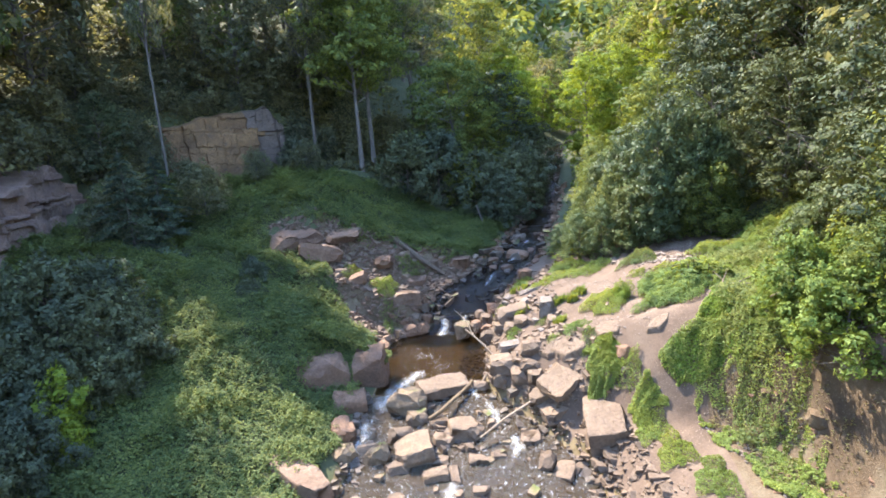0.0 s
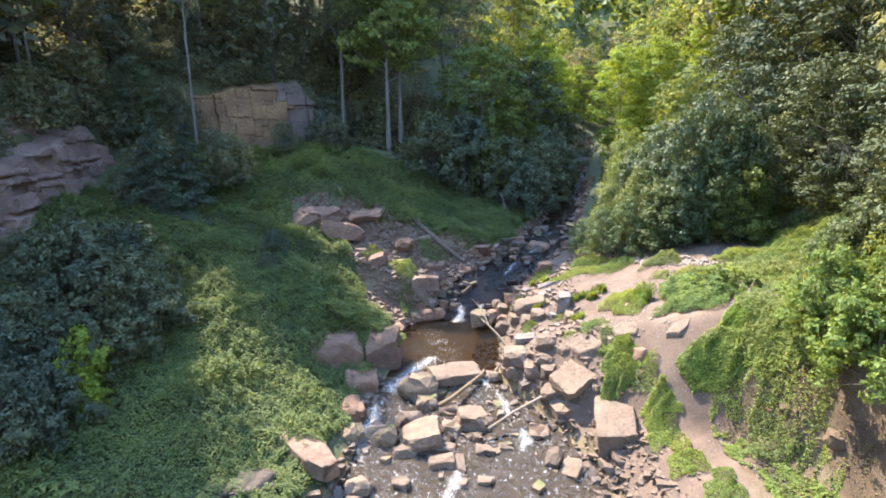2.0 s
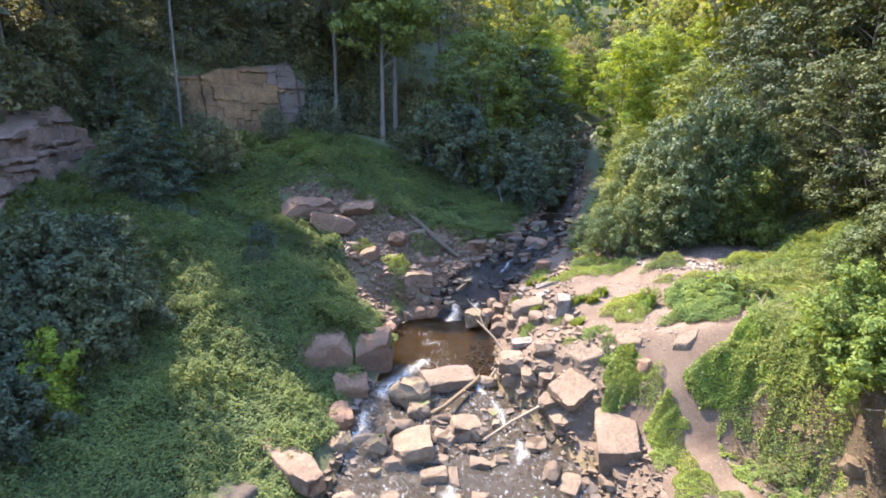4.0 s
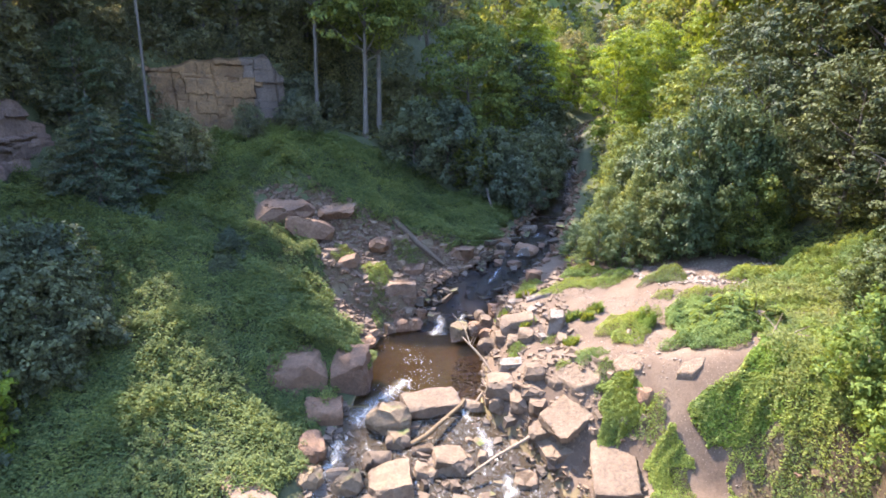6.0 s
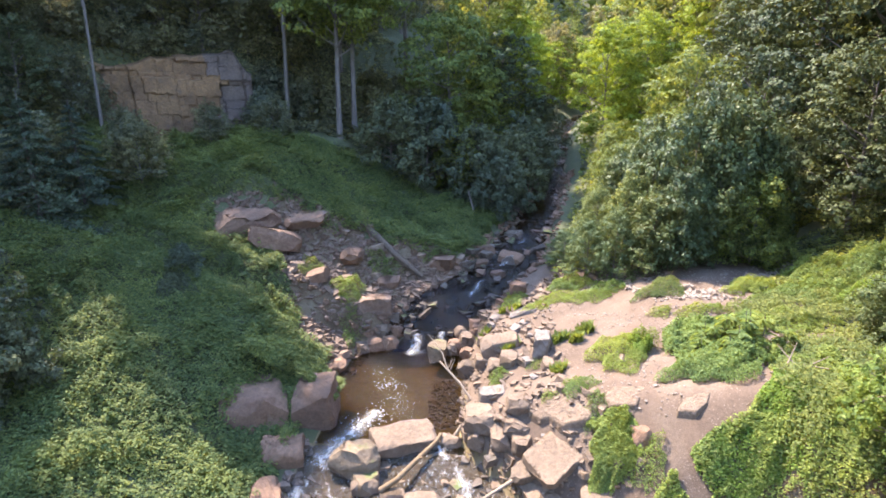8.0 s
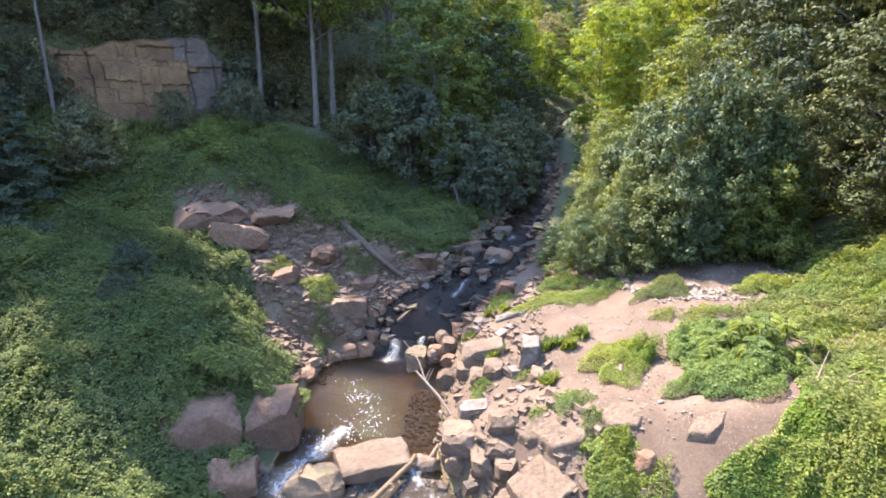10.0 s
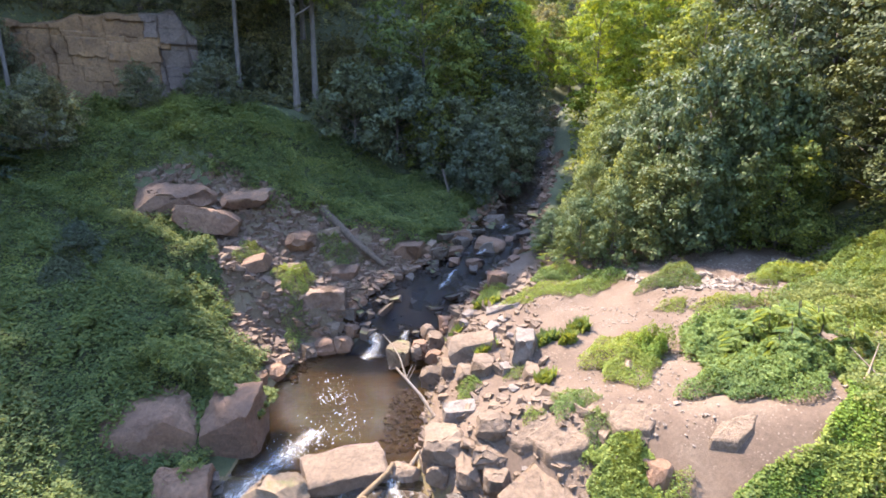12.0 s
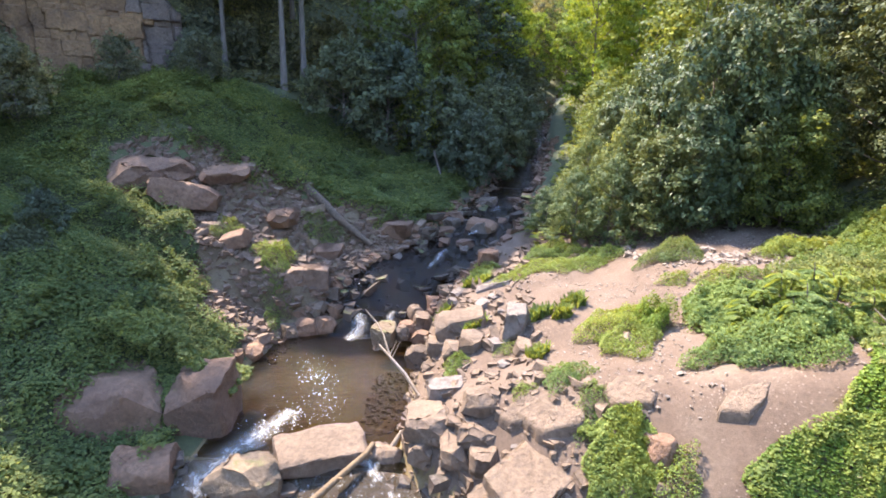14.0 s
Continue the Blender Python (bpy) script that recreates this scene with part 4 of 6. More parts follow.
# ---- cliffs ----
def cliff(name, a, b, base, top, mats, seed, label, fall=0.0, proud=0.27):
    """A bedded rock face from a to b, broken into squarish blocks, each with its own depth and tilt; every block a piece."""
    rng = np.random.default_rng(seed)
    root = tagged(new(name), label, "cliff", "", "structure")
    along = Vector((b[0] - a[0], b[1] - a[1], 0))
    length = along.length
    along.normalize()
    out = Vector((along.y, -along.x, 0))
    S, Z = np.meshgrid(np.arange(0, length + 0.01, 0.07), np.arange(base - 0.9, top + 0.4, 0.07))
    warp = 0.07 * wobble(S, Z, 1.3, seed) + 0.025 * wobble(S, Z, 0.3, seed + 2)
    # beds of uneven thickness, cut by upright joints; some joints run through many beds and part the face into bays
    beds = base - 1.2 + np.cumsum(rng.choice([0.15, 0.24, 0.38, 0.55, 0.9], 34) * rng.uniform(0.8, 1.2, 34))
    bays = np.cumsum(rng.uniform(0.9, 2.6, 16)) - 1.0
    bay = np.searchsorted(bays, S + 1.5 * warp + 0.06 * (Z - base))
    level = Z + warp + rng.uniform(0, 0.6, 20)[bay]
    bed = np.searchsorted(beds, level)
    own = np.zeros(S.shape, int)
    rim = np.abs(level[..., None] - beds).min(-1)
    wall = np.abs((S + 1.5 * warp + 0.06 * (Z - base))[..., None] - bays).min(-1)
    for k in range(35):
        cuts = np.cumsum(rng.uniform(0.4, 2.0, 19)) - 1.5
        here = bed == k
        own[here] = k * 20 + np.searchsorted(cuts, (S + warp)[here])
        rim[here] = np.minimum(rim[here], np.abs((S + warp)[here][:, None] - cuts).min(-1))
    set_back = rng.normal(size=800) * 0.32 * proud
    D = np.clip(rng.normal(size=20), -1.1, 1.1)[bay] * proud + rng.normal(size=40)[bed] * 0.25 * proud + set_back[own]
    D = D - 0.05 * np.exp(-rim / 0.035) * (wobble(S, Z, 0.8, seed + 9) > 0.1) - 0.09 * np.exp(-wall / 0.05)
    D = D + 0.15 * wobble(S, Z, 3.3, seed + 5) + 0.035 * wobble(S, Z, 0.35, seed + 1) + 0.02 * wobble(S, Z, 0.13, seed + 4) - 0.08 * (Z - base)
    lid = top + 0.22 * wobble(S, 0 * S, 1.3, seed) - 1.5 * smooth(np.abs(S / length - 0.5), 0.4, 0.5) - fall * (1 - S / length)
    D = D - 1.2 * smooth(Z - lid, -0.05, 0.3)
    P = np.stack([a[0] + along.x * S + out.x * D, a[1] + along.y * S + out.y * D, Z], -1)
    quad = np.stack([P[:-1, :-1], P[:-1, 1:], P[1:, 1:], P[1:, :-1]], 2).reshape(-1, 4, 3)
    which = own[:-1, :-1].ravel()
    for k in np.unique(which):
        mine = quad[which == k]
        mat = mats[int(np.clip((Vector(mine.mean((0, 1))) - Vector((a[0], a[1], 0))).dot(along) / length, 0, 0.999) * len(mats))]
        part("block", mesh_quads("cliff_block", mine.reshape(-1, 3), [mat]), root)
    return root


cliff("cliff_wall_west", (-24.6, 31.6), (-13.9, 37.75), 5.0, 13.0, [CLIFF, CLIFF, CLIFF, CLIFF, CLIFF, CLIFF_GREY], 61, "bedded ochre rock face with grey streaks, in shade", 1.8)
cliff("cliff_wall_south", (-20.5, 15.6), (-22.8, 27.6), 4.6, 10.2, [CLIFF_PINK], 71, "broken pinkish-grey bedded rock face above the slope", 2.6)


# ---- boulders ----
def stone(x, y, z, sx, sy, sz, turn, seed, mat, style, label, tilt=None, sink=0.22):
    """One boulder: a block cut by random cleavage planes, with worn edges, cracks and rough faces; its foot sunk in the ground."""
    rng = np.random.default_rng(seed)
    half = np.array([sx, sy, sz + sink]) * 0.5
    bm = bmesh.new()
    bmesh.ops.create_cube(bm, size=1.0)
    for v in bm.verts:
        v.co = Vector(v.co[k] * 2 * half[k] for k in range(3))
    cuts = {"round": 20, "block": 9, "slab": 9, "square": 5}[style]
    for k in range(cuts):
        n = rng.normal(size=3)
        if style == "square":
            n[2] *= 0.12
        elif style == "slab":
            n[2] *= 0.35 if k < 7 else 4.0
        elif style == "block" and k < 3:
            n[2] = 2.2 * abs(n[2]) + 1.0
        n = n / half if style != "round" else n
        n /= np.linalg.norm(n)
        if style == "round":
            reach = np.linalg.norm(n * half) * rng.uniform(0.98, 1.16)
        else:
            reach = np.abs(n * half).sum() * (rng.uniform(0.63, 0.88) if style != "square" else rng.uniform(0.78, 0.94))
        bmesh.ops.bisect_plane(bm, geom=bm.verts[:] + bm.edges[:] + bm.faces[:], dist=1e-5, plane_co=Vector(n * reach), plane_no=Vector(n), clear_outer=True)
        hull = bmesh.ops.convex_hull(bm, input=bm.verts[:])
        bmesh.ops.delete(bm, geom=[v for v in hull["geom_interior"] if isinstance(v, bmesh.types.BMVert)], context="VERTS")
    small = min(sx, sy, sz)
    bmesh.ops.dissolve_limit(bm, angle_limit=0.05, verts=bm.verts[:], edges=bm.edges[:])
    if style in ("round", "square"):
        bmesh.ops.bevel(bm, geom=bm.edges[:], offset=small * 0.04, segments=1, affect="EDGES", clamp_overlap=True)
    bmesh.ops.triangulate(bm, faces=bm.faces[:])
    reach = max(0.06, 0.055 * max(sx, sy))
    for _ in range(6):
        long = [e for e in bm.edges if e.calc_length() > reach]
        if not long or len(bm.faces) > 2000:
            break
        bmesh.ops.subdivide_edges(bm, edges=long, cuts=1, use_grid_fill=False)
        bmesh.ops.triangulate(bm, faces=[f for f in bm.faces if len(f.verts) > 3])
    for _ in range(1 if sz > 0.3 else 0):
        bmesh.ops.smooth_vert(bm, verts=bm.verts[:], factor=0.5, use_axis_x=True, use_axis_y=True, use_axis_z=True)
    bm.normal_update()
    off = Vector((seed * 3.7, seed * 1.3, 0))
    deep = min(1.0, 0.3 + small)
    for v in bm.verts:
        p = v.co + off
        n = noise.noise(p * 1.3) * 0.07 + noise.noise(p * 4.5) * 0.05 + noise.noise(p * 12) * 0.022
        ledge = (0.055 if small > 0.6 else 0.015) * (math.floor(noise.noise(Vector((p.x * 0.7, p.y * 0.7, p.z * 4.0))) * 4) / 4)
        v.co += v.normal * (n + ledge) * deep
    for e in bm.edges:
        e.smooth = not (len(e.link_faces) == 2 and e.calc_face_angle(0) > 0.5)
    for f in bm.faces:
        f.smooth = True
    me = bpy.data.meshes.new("boulder")
    bm.to_mesh(me)
    bm.free()
    me.materials.append(mat)
    ob = new("boulder" if max(sx, sy) > 0.75 else "rock", me)
    rx, ry = tilt or (rng.normal() * 5, rng.normal() * 5)
    turned = Euler((radians(rx), radians(ry), radians(turn) + rng.normal() * 0.15)).to_quaternion()
    xc, hw, _ = river(y)
    if style == "slab" and abs(x - xc) > hw:
        # a slab lies along the slope that it rests on
        gx = float(land(x + 0.5, y) - land(x - 0.5, y))
        gy = float(land(x, y + 0.5) - land(x, y - 0.5))
        steep = min(1.0, 0.25 / max(0.01, math.hypot(gx, gy)))
        gx, gy = gx * steep, gy * steep
        lie = Vector((0, 0, 1)).rotation_difference(Vector((-gx, -gy, 1.0)).normalized())
        turned = lie @ turned
    ob.matrix_basis = Matrix.LocRotScale((x, y, z + (sz - sink) / 2), turned, None)
    return tagged(ob, label, "boulder" if max(sx, sy) > 0.75 else "rock", "boulders of the gorge floor")


stone(-6.3, 18.2, -0.4, 2.15, 1.7, 1.8, 26, 40, ROCK_RED, "block", "big red-brown angular boulder half sunk in herbs")
stone(-4.2, 18.75, -0.5, 1.6, 1.5, 1.8, 19, 41, ROCK_RED, "block", "big red-brown boulder with plants on top beside the pool", (6, -6))
stone(-4.75, 16.85, -0.6, 1.25, 1.2, 1.0, 23, 42, ROCK_RED, "block", "red-brown boulder at the stream edge")
stone(-4.71, 15.15, -0.37, 0.77, 0.94, 0.46, 25, 43, ROCK_RED, "round", "weathered beige stone on the bank")
stone(-2.45, 16.62, -0.37, 1.51, 0.92, 0.91, 14, 44, ROCK_MOSSY, "round", "rounded mossy boulder in the white water")
stone(-1.15, 17.73, -0.16, 1.99, 1.2, 0.54, 9, 45, ROCK, "block", "flat-topped beige boulder at the pool outlet")
stone(-2.03, 16.01, -0.48, 0.78, 0.8, 0.47, 13, 46, ROCK_MOSSY, "round", "mossy stone in the white water")
stone(-1.6, 16.83, -0.3, 0.47, 0.62, 0.24, 11, 47, ROCK, "block", "mossy stone in the white water")
stone(0.28, 17.85, -0.13, 0.9, 0.54, 0.38, 3, 48, ROCK, "round", "angular beige stone on the east bank")
stone(1.21, 17.47, 0.38, 0.57, 0.82, 0.4, -0, 49, ROCK, "round", "angular beige stone on the east bank")
stone(1.90, 17.08, 0.75, 0.56, 0.89, 0.39, -3, 50, ROCK, "round", "angular beige stone on the east bank")
stone(2.54, 16.66, 0.90, 0.57, 0.63, 0.34, -5, 51, ROCK, "round", "angular beige stone on the east bank")
stone(1.40, 17.75, 0.78, 1.23, 1.01, 0.56, -1, 52, ROCK, "round", "weathered beige stone on the bank")
stone(2.43, 17.03, 1.22, 0.85, 0.51, 0.26, -5, 53, ROCK, "round", "angular beige stone on the east bank")
stone(1.64, 18.60, 1.24, 0.82, 0.49, 0.33, -2, 54, ROCK_GREY, "square", "square grey stone block on the bank")
stone(2.42, 17.45, 1.66, 0.76, 0.54, 0.38, -5, 55, ROCK, "round", "angular beige stone on the east bank")
stone(3.57, 16.06, 1.32, 2.0, 1.2, 0.1, 28, 56, ROCK, "square", "large sloping beige rock slab on the bank", (10, -24))
stone(2.73, 16.09, 0.53, 1.3, 0.55, 0.25, 32, 58, ROCK, "slab", "weathered beige stone on the bank", (6, -10))
stone(3.16, 15.86, 0.15, 1.25, 1.3, 0.24, 30, 59, ROCK, "square", "tilted beige rock slab by the stream", (6, -14))
stone(3.86, 15.66, 0.59, 0.58, 0.42, 0.23, -11, 60, ROCK, "round", "angular beige stone on the east bank")
stone(1.90, 20.93, 1.87, 1.34, 0.76, 0.47, -2, 61, ROCK, "slab", "flat beige slab with a dark undercut edge")
stone(0.80, 21.39, 0.51, 0.92, 0.57, 0.55, 1, 62, ROCK, "round", "pink-beige stone beside the cascade")
stone(1.34, 20.73, 1.30, 0.64, 0.67, 0.32, -1, 63, ROCK, "block", "pink-beige stone beside the cascade")
stone(1.77, 19.94, 1.59, 0.66, 0.65, 0.33, -2, 64, ROCK, "round", "pink-beige stone beside the cascade")
stone(2.18, 19.98, 1.85, 0.59, 0.72, 0.3, -3, 65, ROCK, "block", "pink-beige stone beside the cascade")
stone(-0.57, 23.25, 0.26, 0.77, 0.86, 0.54, 5, 66, ROCK_MOSSY, "round", "pink-beige stone beside the cascade")
stone(0.01, 23.25, 0.53, 0.4, 0.53, 0.24, 3, 67, ROCK, "round", "pink-beige stone beside the cascade")
stone(3.30, 20.15, 2.33, 0.63, 1.0, 0.57, -7, 68, ROCK_GREY, "block", "pointed grey slab standing on the terrace edge")
stone(2.94, 23.38, 2.22, 1.16, 0.7, 0.23, -5, 69, ROCK_GREY, "slab", "angular beige stone in the stream")
stone(5.51, 18.13, 2.98, 0.28, 0.48, 0.31, -15, 72, ROCK, "block", "weathered beige stone on the bank")
stone(5.48, 15.41, 2.30, 0.52, 0.54, 0.31, -18, 73, ROCK_RED, "round", "weathered beige stone on the bank")
stone(-3.6, 25.1, float(land(-3.6, 25.1)) - 0.3, 1.5, 1.0, 0.65, 12, 74, ROCK_RUBBLE, "block", "brown boulder on the rubble bank")
stone(-4.52, 22.24, 0.08, 0.62, 1.05, 0.3, 16, 76, ROCK_RED, "round", "flat brown slab at the pool edge")
stone(-4.75, 21.27, 0.39, 0.6, 0.72, 0.24, 17, 77, ROCK_RED, "block", "flat brown slab at the pool edge")
stone(-8.5, 26.5, 3.75, 2.4, 1.4, 0.75, 22, 78, ROCK_RED, "block", "pale wedge-shaped boulder on the scree", (-16, 10))
stone(-10.0, 27.1, 4.55, 3.0, 2.0, 0.7, 25, 79, ROCK_RED, "round", "big grey-brown slab on the scree")
stone(-7.6, 27.8, 4.79, 2.0, 1.3, 0.2, 19, 80, ROCK_RED, "slab", "flat grey-brown slab on the scree", (3, -6))
stone(4.72, 14.42, 0.26, 1.38, 2.0, 0.5, -8, 81, ROCK, "square", "large squared pale boulder beside the footpath", (14, -9), 0.5)
stone(-5.4, 12.55, -0.55, 0.95, 2.5, 0.5, 50, 82, ROCK_RUBBLE, "slab", "long brown slab fallen beside the stream", (-8, 6))
stone(-6.9, 10.9, -1.25, 2.2, 1.5, 1.1, 18, 83, ROCK_DARK, "block", "dark square-cut boulder under herbs")
stone(-1.89, 14.17, -0.88, 1.31, 1.16, 0.78, 11, 84, ROCK, "block", "angular beige stone in the stream")
stone(-2.51, 15.02, -0.66, 0.9, 0.54, 0.47, 12, 85, ROCK, "round", "angular beige stone in the stream")
stone(-1.99, 15.91, -0.48, 0.79, 0.49, 0.47, 10, 86, ROCK, "block", "angular beige stone in the stream")
stone(-3.19, 14.04, -0.86, 0.93, 0.62, 0.56, 15, 87, ROCK_MOSSY, "round", "angular beige stone in the stream")
stone(-3.51, 12.0, -1.32, 0.86, 0.54, 0.52, 18, 88, ROCK, "round", "angular beige stone in the stream")
stone(-2.3, 12.39, -1.26, 0.57, 0.42, 0.34, 13, 89, ROCK, "block", "angular beige stone in the stream")
stone(0.45, 12.73, -1.15, 0.53, 0.33, 0.26, 3, 90, ROCK, "block", "angular beige stone in the stream")
stone(2.63, 13.85, -0.93, 0.52, 0.89, 0.45, -5, 91, ROCK, "round", "angular beige stone in the stream")
stone(3.22, 13.47, -1.0, 0.68, 0.78, 0.34, -7, 92, ROCK, "block", "angular beige stone in the stream")
stone(2.21, 14.93, -0.7, 0.79, 0.77, 0.32, -3, 93, ROCK, "block", "angular beige stone in the stream")
stone(-0.1, 15.23, -0.65, 1.31, 0.92, 0.59, 4, 94, ROCK, "round", "angular beige stone in the stream")
stone(-0.95, 14.88, -0.68, 0.65, 0.63, 0.39, 7, 95, ROCK, "block", "angular beige stone in the stream")
stone(-1.07, 13.27, -1.03, 0.84, 0.47, 0.42, 8, 96, ROCK, "block", "angular beige stone in the stream")
stone(-2.39, 13.61, -0.94, 0.93, 0.56, 0.37, 13, 97, ROCK, "round", "angular beige stone in the stream")
stone(0.33, 13.95, -0.87, 0.65, 0.49, 0.32, 3, 98, ROCK, "block", "angular beige stone in the stream")
stone(1.0, 14.1, -0.82, 0.55, 0.32, 0.28, 1, 99, ROCK, "block", "angular beige stone in the stream")
stone(-4.36, 14.04, -0.66, 0.84, 0.76, 0.5, 19, 100, ROCK_MOSSY, "round", "angular beige stone in the stream")
stone(-4.63, 15.15, -0.41, 0.76, 1.12, 0.45, 18, 101, ROCK_RED, "round", "angular beige stone in the stream")
stone(-1.11, 15.67, -0.52, 0.76, 0.42, 0.38, 7, 102, ROCK, "block", "angular beige stone in the stream")
stone(-0.12, 14.51, -0.74, 0.62, 0.37, 0.25, 4, 103, ROCK, "round", "angular beige stone in the stream")
stone(2.52, 29.29, 2.56, 1.2, 1.02, 0.48, -3, 104, ROCK_RED, "block", "brown stone in the upper stream")
stone(-0.84, 28.0, 2.66, 1.15, 0.92, 0.46, 4, 105, ROCK_RED, "block", "brown stone in the upper stream")
stone(1.15, 29.97, 2.67, 1.21, 0.73, 0.48, -0, 106, ROCK_RED, "round", "brown stone in the upper stream")
stone(-3.24, 26.48, 1.99, 1.11, 0.67, 0.42, 9, 107, ROCK_RED, "block", "brown stone in the upper stream")
stone(2.69, 25.30, 2.57, 0.69, 0.44, 0.34, -4, 110, ROCK_RED, "block", "brown stone in the upper stream")
stone(-5.01, 27.12, 3.11, 0.98, 1.67, 0.5, 13, 112, ROCK_RED, "round", "brown stone in the upper stream")
stone(-6.16, 25.28, 2.74, 0.81, 0.93, 0.4, 17, 113, ROCK_RED, "block", "brown stone in the upper stream")


# the sill of the little fall: rounded stones on two steps
for i, (x, y, z, s) in enumerate([(-3.35, 24.0, 0.05, 0.7), (-2.75, 24.1, 0.1, 0.62), (-3.1, 24.6, 0.45, 0.7), (-2.45, 24.6, 0.55, 0.5), (-3.7, 24.45, 0.35, 0.6), (-3.9, 23.7, 0.0, 0.55), (-0.75, 23.9, 0.1, 0.42),
                                  (0.1, 24.0, 0.2, 0.6), (0.6, 24.05, 0.45, 0.65), (1.0, 24.7, 0.85, 0.6), (0.62, 23.3, 0.3, 0.5), (0.25, 24.55, 0.65, 0.5)]):
    stone(x, y, z, s * 1.15, s, s * 0.72, 25 * i, 700 + i, (ROCK_RED, ROCK_RED, ROCK)[i % 3], "round", "rounded brown stone of the sill at the little fall")

def flag(x, y, sx, sy, turn, seed, mat, label, proud=0.08):
    """A flat slab let into the ground: an uneven many-sided plate along the slope, with a worn rim and a buried foot."""
    rng = np.random.default_rng(seed)
    gx = float(land(x + 0.4, y) - land(x - 0.4, y)) / 0.8
    gy = float(land(x, y + 0.4) - land(x, y - 0.4)) / 0.8
    gx, gy = 0.7 * gx, 0.7 * gy
    base = float(land(x, y))
    n = 44
    t = np.arange(n) * 2 * math.pi / n
    corners = np.arange(5) * 1.257 + rng.uniform(-0.4, 0.4, 5)
    reach = np.full(n, 9.0)
    for c in corners:
        reach = np.minimum(reach, rng.uniform(0.8, 0.98) / np.maximum(np.cos(t - c), 0.05))
    reach = np.minimum(reach, 1.2) * (1 + 0.012 * rng.normal(size=n))
    ca, sa = math.cos(radians(turn)), math.sin(radians(turn))
    rings = []
    for k, (f, drop) in enumerate([(0.002, 0), (0.2, 0), (0.36, 0), (0.52, 0), (0.68, 0), (0.82, 0), (0.93, 0.004), (1.0, 0.03), (1.03, 0.09), (1.04, 0.5)]):
        u, v = 0.5 * sx * reach * f * np.cos(t), 0.5 * sy * reach * f * np.sin(t)
        px, py = ca * u - sa * v, sa * u + ca * v
        z = proud - drop + (0.02 * wobble(px, py, 0.4, seed) + 0.012 * wobble(px, py, 0.13, seed + 2)) * (drop < 0.2) + 0.006 * np.floor(2.5 * wobble(px, py, 0.9, seed + 1))
        rings.append(np.stack([x + px, y + py, base + gx * px + gy * py + z], -1))
    idx = np.arange(len(rings) * n).reshape(len(rings), n)
    turned = np.roll(idx, -1, axis=1)
    faces = np.stack([idx[:-1], idx[1:], turned[1:], turned[:-1]], -1).reshape(-1, 4)
    me = mesh_quads("slab", np.concatenate(rings), [mat], False, None, faces)
    return tagged(part("slab", me), label, "rock")


flag(3.85, 16.62, 1.3, 0.8, -24, 901, ROCK, "broad flat bedrock slab with weeds in its cracks", 0.1)
flag(3.25, 16.95, 0.75, 0.55, -10, 906, ROCK, "flat bedrock slab beside the stream", 0.08)
flag(5.15, 16.3, 1.0, 0.66, -24, 902, ROCK, "broad flat cracked slab in trodden earth", 0.05)
flag(6.6, 15.25, 0.66, 0.4, -8, 903, ROCK, "flat pale slab beside the footpath", 0.09)
flag(4.9, 15.75, 0.4, 0.3, 15, 904, ROCK, "small flat slab in trodden earth", 0.04)
flag(2.6, 18.3, 0.6, 0.42, -30, 905, ROCK, "flat pink-beige slab on the bank", 0.06)


# middling rocks, each on its own, from a few shapes
def rock_shape(seed, mat):
    rng = np.random.default_rng(seed)
    bm = bmesh.new()
    bmesh.ops.create_cube(bm, size=1.0)
    for k in range(11):
        n = rng.normal(size=3)
        n /= np.linalg.norm(n)
        bmesh.ops.bisect_plane(bm, geom=bm.verts[:] + bm.edges[:] + bm.faces[:], dist=1e-5, plane_co=Vector(n * np.abs(n).sum() * 0.5 * rng.uniform(0.58, 0.84)), plane_no=Vector(n), clear_outer=True)
        hull = bmesh.ops.convex_hull(bm, input=bm.verts[:])
        bmesh.ops.delete(bm, geom=[v for v in hull["geom_interior"] if isinstance(v, bmesh.types.BMVert)], context="VERTS")
    bmesh.ops.dissolve_limit(bm, angle_limit=0.08, verts=bm.verts[:], edges=bm.edges[:])
    bmesh.ops.bevel(bm, geom=bm.edges[:], offset=0.03, segments=1, affect="EDGES", clamp_overlap=True)
    bmesh.ops.triangulate(bm, faces=bm.faces[:])
    bm.normal_update()
    for v in bm.verts:
        v.co += v.normal * 0.09 * noise.noise(v.co * 2.5 + Vector((seed, 0, 0)))
    me = bpy.data.meshes.new("rock")
    bm.to_mesh(me)
    bm.free()
    me.materials.append(mat)
    return me


def strew(seed, count, box, inside, lo, hi, mats, label, group, flat=0.6, name="rock"):
    """Single rocks lying about, of a few shapes."""
    rng = np.random.default_rng(seed)
    shapes = [rock_shape(seed * 10 + i, mats[i % len(mats)]) for i in range(6)]
    n = 0
    while n < count:
        x, y = rng.uniform(box[0], box[2]), rng.uniform(box[1], box[3])
        if not bool(inside(np.array([x]), np.array([y]))[0]):
            continue
        s = lo + (hi - lo) * rng.random() ** 2.2
        dims = (s * rng.uniform(0.8, 1.5), s * rng.uniform(0.7, 1.1), s * flat * rng.uniform(0.6, 1.2))
        ob = tagged(new(name, shapes[n % 6]), label, "rock", group)
        xc, hw, wz = river(y)
        foot = max(float(land(x, y)), wz - 0.1) if abs(x - xc) < hw else float(land(x, y))
        ob.matrix_basis = Matrix.LocRotScale((x, y, foot + dims[2] * 0.22), Euler((rng.normal() * 0.2, rng.normal() * 0.2, rng.uniform(0, 6.28))), dims)
        n += 1


